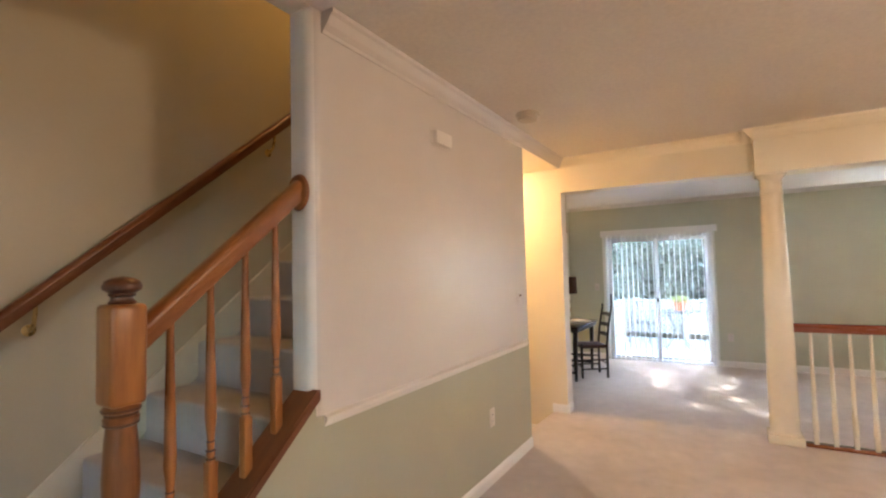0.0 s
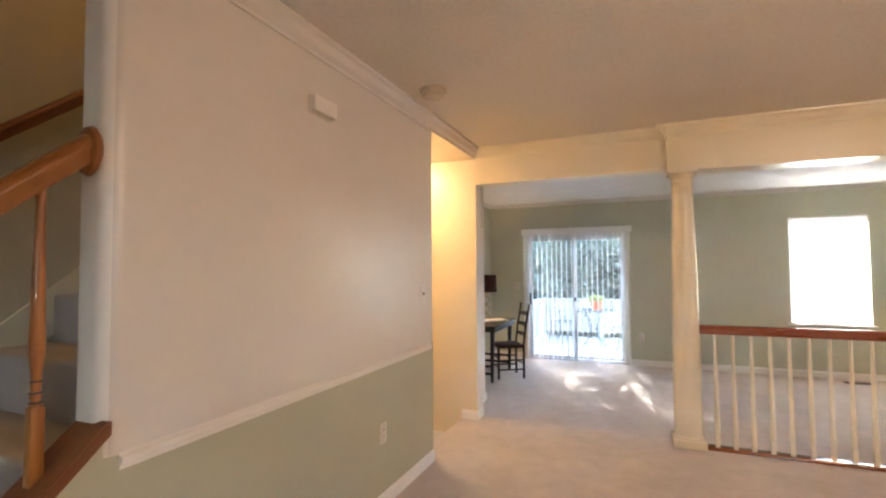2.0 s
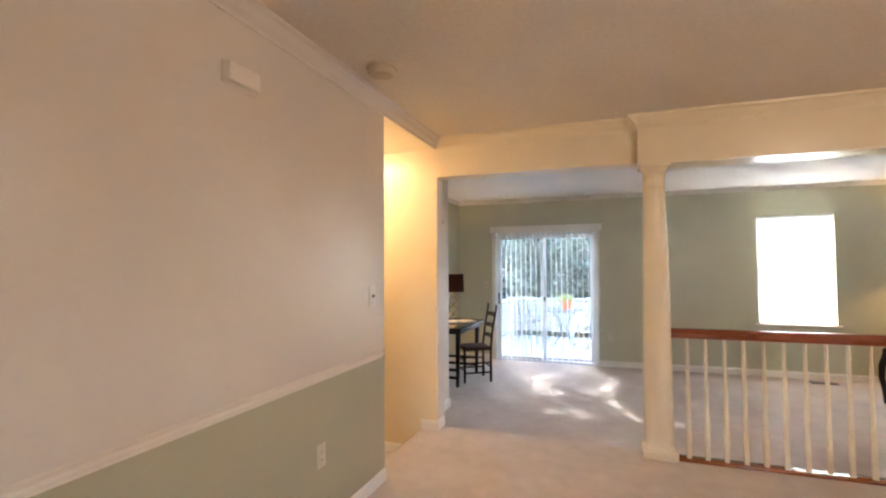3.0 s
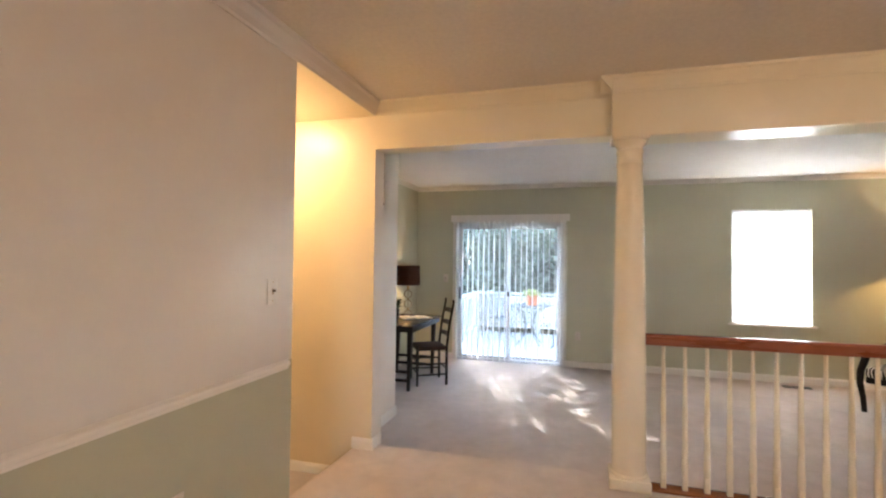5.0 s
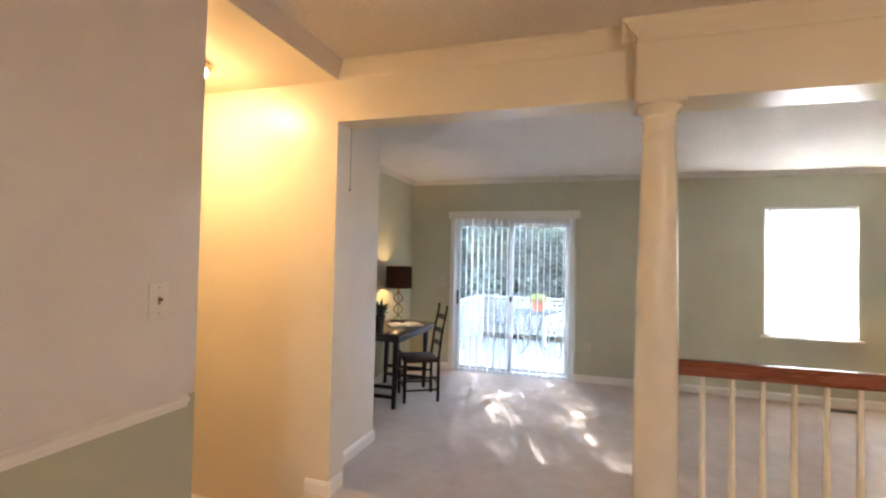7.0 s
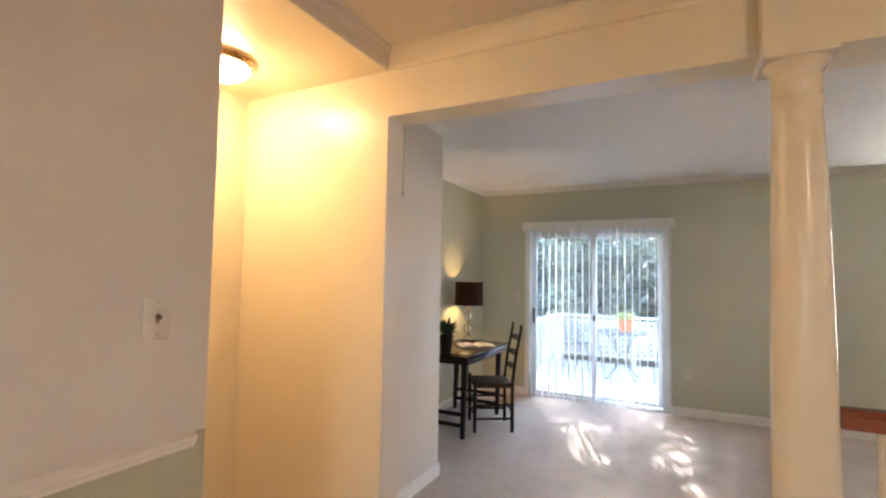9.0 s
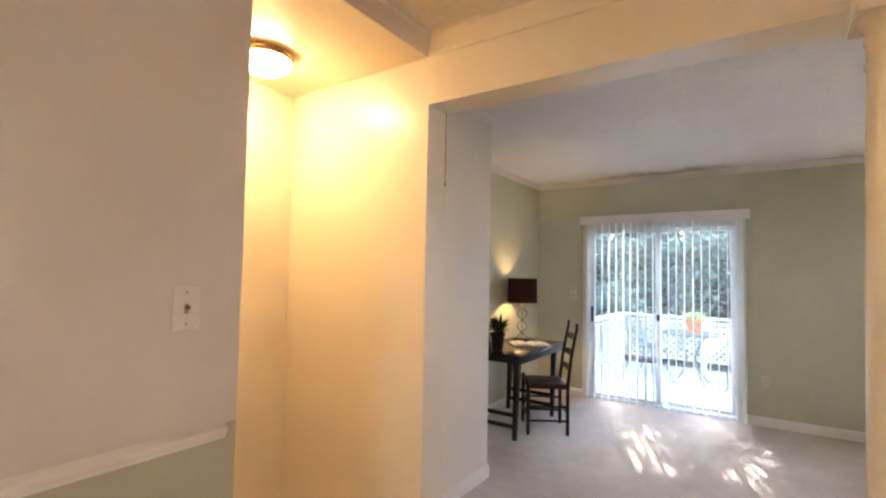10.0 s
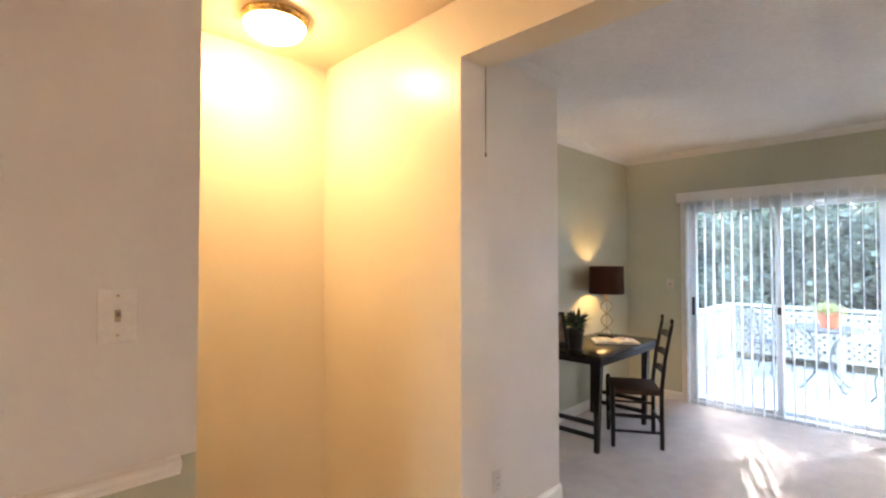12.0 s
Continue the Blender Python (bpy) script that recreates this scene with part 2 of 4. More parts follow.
def lathe(bm, prof, n=24, cx=0.0, cy=0.0):
    """Turns a profile of (radius, z) about the z axis."""
    rings = []
    for r, z in prof:
        rings.append([bm.verts.new((cx + r * math.cos(2 * math.pi * i / n), cy + r * math.sin(2 * math.pi * i / n), z)) for i in range(n)])
    for a, b in zip(rings, rings[1:]):
        for i in range(n):
            bm.faces.new((a[i], a[(i + 1) % n], b[(i + 1) % n], b[i]))
    bm.faces.new(rings[0][::-1])
    bm.faces.new(rings[-1])
    return bm


def tube(bm, pts, r, n=8, r1=None):
    """A round bar along a line of points, tapering from r to r1."""
    pts = [Vector(p) for p in pts]
    rings = []
    up = None
    for i, p in enumerate(pts):
        d = (pts[min(i + 1, len(pts) - 1)] - pts[max(i - 1, 0)]).normalized()
        if up is None:
            up = Vector((0, 0, 1)) if abs(d.z) < 0.9 else Vector((1, 0, 0))
        side = d.cross(up).normalized()
        up = side.cross(d).normalized()
        rr = r if r1 is None else r + (r1 - r) * i / max(1, len(pts) - 1)
        rings.append([bm.verts.new(p + rr * (math.cos(2 * math.pi * k / n) * side + math.sin(2 * math.pi * k / n) * up)) for k in range(n)])
    for a, b in zip(rings, rings[1:]):
        for k in range(n):
            bm.faces.new((a[k], a[(k + 1) % n], b[(k + 1) % n], b[k]))
    bm.faces.new(rings[0][::-1])
    bm.faces.new(rings[-1])
    return bm


def mesh_of(name, bm, mat, smooth=False):
    bmesh.ops.recalc_face_normals(bm, faces=bm.faces)
    me = bpy.data.meshes.new(name)
    bm.to_mesh(me)
    bm.free()
    me.materials.append(M[mat])
    if smooth:
        me.shade_smooth()
        me.set_sharp_from_angle(angle=radians(38))
    return me


def part(name, bm, mat, parent=None, label="", smooth=False, m=None):
    ob = new(name, mesh_of(name, bm, mat, smooth))
    if parent:
        ob.parent = parent
    if m is not None:
        ob.matrix_basis = m
    if label:
        ob["label"] = label
    return ob


def thing(name, m, label, category, group="", kind=""):
    ob = new(name)
    ob.empty_display_size = 0.1
    ob.matrix_world = m
    return tagged(ob, label, category, group, kind)


def B():
    return bmesh.new()


def structure(name, bm, mat, label, category, smooth=False):
    return tagged(part(name, bm, mat, smooth=smooth), label, category, kind="structure")


# ---- shell of the house ----
bm = B()
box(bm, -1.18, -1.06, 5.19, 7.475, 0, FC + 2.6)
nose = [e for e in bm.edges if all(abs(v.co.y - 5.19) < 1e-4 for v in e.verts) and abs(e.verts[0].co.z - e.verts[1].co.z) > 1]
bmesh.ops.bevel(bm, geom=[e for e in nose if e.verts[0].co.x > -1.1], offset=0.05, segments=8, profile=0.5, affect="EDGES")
partition = structure("wall_stair_partition", bm, "beige_paint", "beige painted partition wall, its rounded end lightened for the light it catches", "wall", smooth=True)
# end faces get the lighter cream: daylight from the south put into colour
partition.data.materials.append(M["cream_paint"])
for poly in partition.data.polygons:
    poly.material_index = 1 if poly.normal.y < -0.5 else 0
bm = B()
box(bm, -1.062, -1.056, 5.236, 7.473, 0.0, 0.838)
structure("wall_panel_lower", bm, "warm_dim_sage", "sage painted lower band of the partition wall, toned for warm dim light", "wall paint")
bm = B()
box(bm, -2.20, -2.082, 0.9, 7.42, LZ - 0.1, FC + 2.6)
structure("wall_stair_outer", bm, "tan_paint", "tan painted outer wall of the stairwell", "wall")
bm = B()
box(bm, -2.20, -2.082, 7.42, 8.62, LZ - 0.1, FC + 0.2)
structure("wall_recess_outer", bm, "butter_paint", "butter cream painted outer wall of the recess", "wall")
bm = B()
box(bm, -2.082, -1.18, 7.36, 7.475, LZ - 0.1, FC + 2.6)
structure("wall_recess_near", bm, "butter_paint", "butter cream painted wall closing the recess under the stairs", "wall")
bm = B()
box(bm, -2.082, -1.05, 8.45, 8.62, LZ - 0.1, FC)
pier = structure("wall_pier", bm, "butter_paint", "butter cream pier wall at the opening to the living room", "wall")
pier.data.materials.append(M["cream_paint"])
for poly in pier.data.polygons:
    poly.material_index = 1 if poly.normal.x > 0.5 or poly.normal.y > 0.5 else 0
bm = B()
box(bm, -2.26, -1.388, 8.62, 9.735, LZ - 0.1, FC)
structure("wall_closet", bm, "cream_paint", "warm white closet wall projecting into the living room", "wall")
bm = B()
box(bm, -2.28, -2.14, 9.735, 12.49, LZ - 0.1, FC)
structure("wall_west", bm, "sage_paint", "sage green living room side wall behind the desk", "wall")
bm = B()
WX0, WX1, WZ0, WZ1 = 2.305, 3.216, 0.555, 2.068
DX0, DX1, DZ1 = -1.50, 0.12, 1.915
YB, YO = 12.49, 12.64
for x0, x1, z0, z1 in ((-2.28, DX0, LZ - 0.1, FC), (DX0, DX1, DZ1, FC), (DX1, WX0, LZ - 0.1, FC), (WX0, WX1, LZ - 0.1, WZ0), (WX0, WX1, WZ1, FC), (WX1, 5.7, LZ - 0.1, FC)):
    box(bm, x0, x1, YB, YO, z0, z1)
bmesh.ops.remove_doubles(bm, verts=bm.verts, dist=0.0005)
structure("wall_north", bm, "sage_paint", "sage green living room wall with patio door and window", "wall")
bm = B()
box(bm, 5.55, 5.7, 8.3, YB, LZ - 0.1, FC)
structure("wall_east", bm, "sage_paint", "plain sage wall closing the living room", "wall")
bm = B()
box(bm, 3.6, 3.72, 0.9, 8.35, 0, FC)
structure("wall_foyer_east", bm, "cream_paint", "plain cream wall closing the foyer", "wall")
bm = B()
box(bm, 3.6, 5.7, 8.35, 8.62, LZ - 0.1, FC)
structure("wall_south_east", bm, "cream_paint", "plain cream wall beside the railing", "wall")
bm = B()
for x0, x1, z0, z1 in ((-2.2, 0.55, 0, FC + 2.6), (1.45, 3.72, 0, FC + 2.6), (0.55, 1.45, 0, 0.85), (0.55, 1.45, 2.0, FC + 2.6)):
    box(bm, x0, x1, 0.78, 0.9, z0, z1)
bmesh.ops.remove_doubles(bm, verts=bm.verts, dist=0.0005)
structure("wall_south", bm, "cream_paint", "cream front wall of the foyer with a window", "wall")

bm = B()
box(bm, -1.18, -1.06, 0.9, 5.19, FC, FC + 2.6)
structure("wall_upper_landing", bm, "cream_paint", "cream wall above the foyer ceiling edge in the stairwell", "wall")

bm = B()
box(bm, -1.05, 0.55, 8.45, 8.62, HB, FC)
box(bm, 0.55, 3.6, 8.375, 8.62, HB - 0.03, FC, 0.004)
structure("header_beam", bm, "butter_paint", "butter cream painted header beam over the living room opening", "beam")

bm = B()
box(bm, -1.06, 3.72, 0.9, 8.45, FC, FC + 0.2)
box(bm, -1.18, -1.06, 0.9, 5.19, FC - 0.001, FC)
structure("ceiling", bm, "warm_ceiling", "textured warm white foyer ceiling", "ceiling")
bm = B()
box(bm, -2.082, -1.06, 7.475, 8.45, RC, RC + 0.2)
structure("ceiling_recess", bm, "butter_paint", "smooth butter cream ceiling of the recess", "ceiling")
bm = B()
box(bm, -1.388, 5.55, 8.62, YB, LC, LC + 0.2)
box(bm, -2.14, -1.388, 9.735, YB, LC, LC + 0.2)
structure("ceiling_living", bm, "ceiling_paint", "textured white living room ceiling", "ceiling")
bm = B()
box(bm, -2.2, -1.06, 0.78, 7.5, FC + 2.6, FC + 2.7)
structure("ceiling_stairwell", bm, "ceiling_paint", "white ceiling over the stairwell", "ceiling")

bm = B()
prism(bm, [(-2.082, 0.9), (3.6, 0.9), (3.6, 8.575), (-1.20, 8.575), (-1.20, 7.42), (-2.082, 7.42)], -0.185, 0.0, "z")
nose = [e for e in bm.edges if all(v.co.z > -0.01 and (v.co.y > 8.5 or abs(v.co.x + 1.2) < 0.01) for v in e.verts)]
bmesh.ops.bevel(bm, geom=nose, offset=0.022, segments=4, profile=0.5, affect="EDGES")
structure("floor", bm, "carpet", "beige carpeted foyer floor, one step up", "floor", smooth=True)
bm = B()
box(bm, -2.14, 5.55, 8.55, YB, LZ - 0.1, LZ)
structure("floor_living", bm, "carpet", "beige carpeted living room floor, one step down", "floor")
bm = B()
box(bm, -2.082, -1.19, 7.475, 8.45, -0.33, -0.225)
structure("floor_recess", bm, "carpet", "beige carpeted landing in the recess", "floor")

# trim: baseboards, crown, chair rail
BASE = ((0, 0), (0.014, 0), (0.014, 0.068), (0.010, 0.078), (0.006, 0.090), (0, 0.092))
CROWN = ((0, 0), (0.010, 0.0), (0.016, 0.016), (0.040, 0.040), (0.062, 0.076), (0.078, 0.088), (0.080, 0.105), (0, 0.105))
CHAIR = ((0, -0.030), (0.008, -0.030), (0.012, -0.014), (0.022, -0.004), (0.024, 0.010), (0.018, 0.018), (0.008, 0.022), (0, 0.030))


def run(name, prof, axis, wall, side, a0, a1, z, mat, label, category, k=1.0):
    """A length of moulding on a wall: axis it runs along, the wall's plane, and the side (+1 / -1) it stands proud on."""
    bm = B()
    prism(bm, [(wall + side * u * k, z + v * k) for u, v in prof], a0, a1, "y" if axis == "y" else "x")
    return structure(name, bm, mat, label, category, smooth=False)


run("baseboard_partition", BASE, "y", -1.056, 1, 5.236, 7.472, 0.0, "white_trim", "white moulded baseboard on the partition wall", "baseboard", 0.85)
run("baseboard_pier", BASE, "x", 8.45, -1, -1.20, -1.036, 0.0, "white_trim", "white baseboard wrapping the pier", "baseboard", 0.85)
run("baseboard_pier_side", BASE, "y", -1.05, 1, 8.45, 8.60, 0.0, "white_trim", "white baseboard on the side of the pier", "baseboard", 0.85)
run("baseboard_recess", BASE, "x", 8.45, -1, -2.082, -1.20, -0.225, "white_trim", "white baseboard at the recess landing", "baseboard", 0.8)
run("baseboard_recess_side", BASE, "y", -2.082, 1, 7.475, 8.436, -0.225, "white_trim", "white baseboard at the recess landing", "baseboard", 0.8)
run("baseboard_closet", BASE, "y", -1.388, 1, 8.62, 9.748, LZ, "white_trim", "white baseboard on the closet wall", "baseboard")
run("baseboard_west", BASE, "y", -2.14, 1, 9.735, YB, LZ, "white_trim", "white baseboard behind the desk", "baseboard")
run("baseboard_north_1", BASE, "x", YB, -1, -2.125, DX0 - 0.05, LZ, "white_trim", "white baseboard beside the patio door", "baseboard")
run("baseboard_north_2", BASE, "x", YB, -1, DX1 + 0.035, 5.55, LZ, "white_trim", "white baseboard under the window", "baseboard")
run("chair_rail", CHAIR, "y", -1.059, 1, 5.236, 7.437, 0.82, "cream_paint", "cream moulded chair rail dividing beige from sage", "chair rail", 0.8)
run("crown_partition", CROWN, "y", -1.06, 1, 5.245, 8.45, RC, "beige_paint", "beige crown moulding along the partition", "crown moulding", 0.857)
run("crown_header_1", CROWN, "x", 8.45, -1, -1.06, 0.55, RC, "butter_paint", "cream crown moulding along the header", "crown moulding", 0.857)
run("crown_header_2", CROWN, "x", 8.375, -1, 0.482, 3.6, RC, "butter_paint", "cream crown moulding along the thicker header", "crown moulding", 0.857)
run("crown_jog", CROWN, "y", 0.55, -1, 8.31, 8.45, RC, "butter_paint", "short crown moulding return at the header jog", "crown moulding", 0.857)
run("crown_north", CROWN, "x", YB, -1, -2.14, 5.55, LC - 0.0588, "crown_paint", "white crown moulding in the living room", "crown moulding", 0.56)
run("crown_west", CROWN, "y", -2.14, 1, 9.735, YB, LC - 0.0588, "crown_paint", "white crown moulding in the living room", "crown moulding", 0.56)
run("crown_closet", CROWN, "y", -1.388, 1, 8.62, 9.735, LC - 0.0588, "crown_paint", "white crown moulding on the closet wall", "crown moulding", 0.56)
run("crown_header_back", CROWN, "x", 8.62, 1, -1.388, 5.55, LC - 0.0588, "crown_paint", "white crown moulding behind the header", "crown moulding", 0.56)

# ---- staircase ----
RISE, RUN_, Y1 = 0.212, 0.257, 4.312     # first nosing at Y1
SL = RISE / RUN_
stairs = thing("staircase", Matrix.Translation((-1.6, Y1, 0)), "straight staircase in beige carpet rising beside the partition wall", "staircase")
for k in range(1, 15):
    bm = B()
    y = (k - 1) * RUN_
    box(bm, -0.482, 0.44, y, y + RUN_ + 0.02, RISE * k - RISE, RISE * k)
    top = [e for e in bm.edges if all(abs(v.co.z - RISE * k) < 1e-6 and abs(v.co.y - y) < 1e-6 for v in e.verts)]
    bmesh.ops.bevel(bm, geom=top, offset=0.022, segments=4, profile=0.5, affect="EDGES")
    part("step", bm, "shaded_carpet", stairs, smooth=True)
bm = B()
prism(bm, [(-0.25, 0.0), (-0.05, 0.0), (3.6, SL * 3.65 - 0.02), (3.6, SL * 3.65 + 0.155), (-0.25, 0.075)], -0.482, -0.466, "x")
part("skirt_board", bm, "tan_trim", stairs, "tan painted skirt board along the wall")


def cap_z(y):
    return 0.945 + 0.84 * (y - 5.2)


bm = B()
prism(bm, [(4.575, 0.0), (5.236, 0.0), (5.236, 0.838), (5.193, 0.838), (5.19, cap_z(5.19) - 0.05), (4.575, cap_z(4.575) - 0.05)], -1.175, -1.056, "x")
structure("wall_knee", bm, "warm_dim_sage", "sage painted knee wall under the stair balustrade, toned for warm dim light", "wall")

balustrade = thing("stair_balustrade", Matrix.Translation((-1.124, 4.525, 0)), "varnished oak stair balustrade with turned newel and balusters", "balustrade")
O = (-1.124, 4.525)
bm = B()
prism(bm, [(y - O[1], cap_z(y) + d) for y, d in ((4.56, 0.0), (5.20, 0.0), (5.212, -0.012), (5.212, -0.05), (4.56, -0.05))], -0.062, 0.078, "x")
bmesh.ops.bevel(bm, geom=[e for e in bm.edges if abs(e.verts[0].co.x - e.verts[1].co.x) < 1e-6], offset=0.006, segments=2, affect="EDGES")
part("base_cap", bm, "dark_oak", balustrade, "dark reddish oak sloping base cap")
# newel post: square block on a turned shaft, with a mushroom cap
newel_m = Matrix.Translation((0.024, 0, 0))
bm = B()
box(bm, -0.046, 0.046, -0.046, 0.046, 0.0, 0.50, 0.006)
post = part("newel_post", bm, "oak_wood", balustrade, m=newel_m, smooth=True)
bm = B()
lathe(bm, [(0.044, 0.50), (0.040, 0.52), (0.030, 0.535), (0.036, 0.55), (0.036, 0.56), (0.028, 0.58), (0.032, 0.64), (0.044, 0.78), (0.046, 0.86), (0.040, 0.96), (0.036, 1.0), (0.042, 1.005), (0.044, 1.018), (0.036, 1.03), (0.046, 1.036), (0.047, 1.045), (0.040, 1.056)], 28)
part("newel_shaft", bm, "shaft_oak", post, smooth=True)
bm = B()
box(bm, -0.047, 0.047, -0.047, 0.047, 1.052, 1.325, 0.014, 3)
part("newel_block", bm, "oak_wood", post, smooth=True)
bm = B()
lathe(bm, [(0.030, 1.318), (0.034, 1.330), (0.027, 1.338), (0.027, 1.343), (0.034, 1.349), (0.032, 1.354), (0.047, 1.364), (0.049, 1.374), (0.042, 1.388), (0.024, 1.397), (0.004, 1.400)], 28)
part("newel_cap", bm, "cap_oak", post, "turned dark mushroom cap", smooth=True)


def under(y):
    return 1.261 + 0.85 * (y - 4.67)


def collar(r0, r1, za, zb, parent, m):
    """A thin dark ring in a turned groove."""
    bm = B()
    lathe(bm, [(r0, za), (r1, za + (zb - za) * 0.3), (r1, za + (zb - za) * 0.7), (r0, zb)], 16)
    part("collar", bm, "cap_oak", parent, "dark turned ring", smooth=True, m=m)


for za, zb, ra, rb in ((0.997, 1.010, 0.037, 0.0435), (1.022, 1.034, 0.037, 0.041), (1.036, 1.048, 0.040, 0.0485), (0.53, 0.545, 0.030, 0.038)):
    collar(ra, rb, za, zb, post, None)
for y in (4.67, 4.80, 4.93, 5.06):
    z0, z1 = cap_z(y), under(y)
    h = z1 - z0
    bm = B()
    box(bm, -0.0165, 0.0165, -0.0165, 0.0165, -0.018, 0.19, 0.004)
    part("baluster", bm, "oak_wood", balustrade, m=Matrix.Translation((0, y - O[1], z0)), smooth=True)
    bm = B()
    lathe(bm, [(0.016, 0.19), (0.010, 0.203), (0.014, 0.212), (0.014, 0.218), (0.010, 0.228), (0.0125, 0.245), (0.0125, 0.252), (0.011, 0.258), (0.0185, 0.33), (0.0185, 0.36), (0.014, h * 0.75), (0.011, h - 0.03), (0.012, h - 0.02), (0.011, h + 0.012)], 16)
    bs = part("baluster_shaft", bm, "oak_wood", balustrade, m=Matrix.Translation((0, y - O[1], z0)), smooth=True)
    for za in (0.196, 0.222, 0.252):
        collar(0.010, 0.0155 if za < 0.25 else 0.0135, za, za + 0.008, bs, None)
# handrail with a rounded top
RAIL = [(-0.024, 0.0), (0.024, 0.0), (0.029, 0.012), (0.027, 0.030), (0.033, 0.044), (0.033, 0.058), (0.025, 0.072), (0.010, 0.080), (-0.010, 0.080), (-0.025, 0.072), (-0.033, 0.058), (-0.033, 0.044), (-0.027, 0.030), (-0.029, 0.012)]


def sloped_rail(bm, ya, yb, za, zb, cx, k=1.0):
    lo = [bm.verts.new((cx + u * k, ya, za + v * k)) for u, v in RAIL]
    hi = [bm.verts.new((cx + u * k, yb, zb + v * k)) for u, v in RAIL]
    n = len(RAIL)
    bm.faces.new(lo)
    bm.faces.new(hi[::-1])
    for i in range(n):
        bm.faces.new((lo[i], hi[i], hi[(i + 1) % n], lo[(i + 1) % n]))


bm = B()
sloped_rail(bm, 4.565 - O[1], 5.172 - O[1], under(4.565), under(5.172), 0.0, 1.12)
part("handrail", bm, "oak_rail", balustrade, smooth=True)
bm = B()
lathe(bm, [(0.030, 0.0), (0.046, 0.004), (0.050, 0.010), (0.046, 0.018), (0.034, 0.022)], 28)
part("rosette", bm, "oak_rail", balustrade, "oval rosette fixing the rail to the wall end", smooth=True,
     m=Matrix.Translation((0, 5.19 - O[1], 1.722)) @ pose(0, 0, 0, 90, 0, 0) @ Matrix.Diagonal((1.15, 1.5, 1.3, 1)))

wall_rail = thing("wall_handrail", Matrix.Translation((-2.02, 3.9, 0.0)), "dark varnished wooden handrail on the stairwell wall", "handrail")


def wr_z(y):
    return 1.215 + 0.825 * (y - 4.54)


bm = B()
sloped_rail(bm, 0.0, 3.2, wr_z(3.9), wr_z(7.1), 0.0, 0.92)
part("rail", bm, "dark_oak", wall_rail, smooth=True)
for y in (4.64, 5.80):
    bm = B()
    tube(bm, [(-0.062, y - 3.9, wr_z(y) - 0.10), (-0.045, y - 3.9, wr_z(y) - 0.10), (-0.012, y - 3.9, wr_z(y) - 0.075), (0.0, y - 3.9, wr_z(y) - 0.03), (0.0, y - 3.9, wr_z(y) + 0.01)], 0.008, 8)
    br = part("bracket", bm, "brass", wall_rail, "small brass rail bracket", smooth=True)
    bm = B()
    lathe(bm, [(0.024, 0.0), (0.024, 0.003), (0.014, 0.008), (0.008, 0.010)], 18)
    part("wall_rosette", bm, "brass", br, smooth=True, m=Matrix.Translation((-0.062, y - 3.9, wr_z(y) - 0.10)) @ pose(0, 0, 0, 0, 90, 0))

# ---- column and railing ----
col = thing("column", Matrix.Translation((0.66, 8.47, 0)), "round cream painted column with moulded base and cap", "column")
bm = B()
box(bm, -0.117, 0.117, -0.117, 0.117, 0, 0.066, 0.008, 3)
part("plinth", bm, "column_gloss", col, smooth=True)
bm = B()
lathe(bm, [(0.108, 0.066), (0.110, 0.072), (0.107, 0.080), (0.101, 0.085), (0.099, 0.11)], 48)
part("base_ring", bm, "column_gloss", col, smooth=True)
top = HB - 0.03
bm = B()
lathe(bm, [(0.099, 0.11), (0.099, 0.5), (0.096, 0.8), (0.089, 1.3), (0.080, 1.75), (0.074, top - 0.20), (0.074, top - 0.165), (0.079, top - 0.158), (0.079, top - 0.148), (0.074, top - 0.14), (0.074, top - 0.09), (0.079, top - 0.083), (0.079, top - 0.072), (0.074, top - 0.066), (0.075, top - 0.05), (0.092, top - 0.03), (0.100, top - 0.016)], 48)
part("shaft", bm, "column_gloss", col, smooth=True)
bm = B()
box(bm, -0.104, 0.104, -0.104, 0.104, top - 0.016, top, 0.003)
part("cap", bm, "column_gloss", col, smooth=True)

railing = thing("foyer_railing", Matrix.Translation((0.75, 8.45, 0)), "cream turned balusters under a mahogany handrail at the foyer edge", "railing")
bm = B()
prism(bm, [(-0.026, 0.860), (0.026, 0.860), (0.032, 0.872), (0.029, 0.890), (0.034, 0.902), (0.033, 0.916), (0.023, 0.927), (-0.023, 0.927), (-0.033, 0.916), (-0.034, 0.902), (-0.029, 0.890), (-0.032, 0.872)], 0.0, 2.85, "x")
part("handrail", bm, "red_wood", railing, "polished red-brown handrail", smooth=True)
bm = B()
box(bm, 0.0, 2.85, -0.055, 0.055, 0.0, 0.016, 0.004)
part("shoe_board", bm, "gloss_oak", railing, "glossy dark wooden board under the balusters", smooth=True)
bm = B()
box(bm, -0.015, 0.015, -0.015, 0.015, 0.014, 0.10, 0.003)
block_me = mesh_of("baluster_foot", bm, "column_gloss", True)
bm = B()
lathe(bm, [(0.014, 0.10), (0.019, 0.115), (0.0195, 0.16), (0.018, 0.24), (0.014, 0.30), (0.0185, 0.31), (0.0185, 0.318), (0.0145, 0.33), (0.016, 0.40), (0.0125, 0.62), (0.0105, 0.80), (0.011, 0.865)], 14)
shaft_me = mesh_of("baluster", bm, "column_gloss", True)
for k in range(23):
    b = new("baluster", shaft_me)
    b.parent, b.location = railing, (0.102 + 0.1175 * k, 0, 0)
    f = new("baluster_foot", block_me)
    f.parent = b

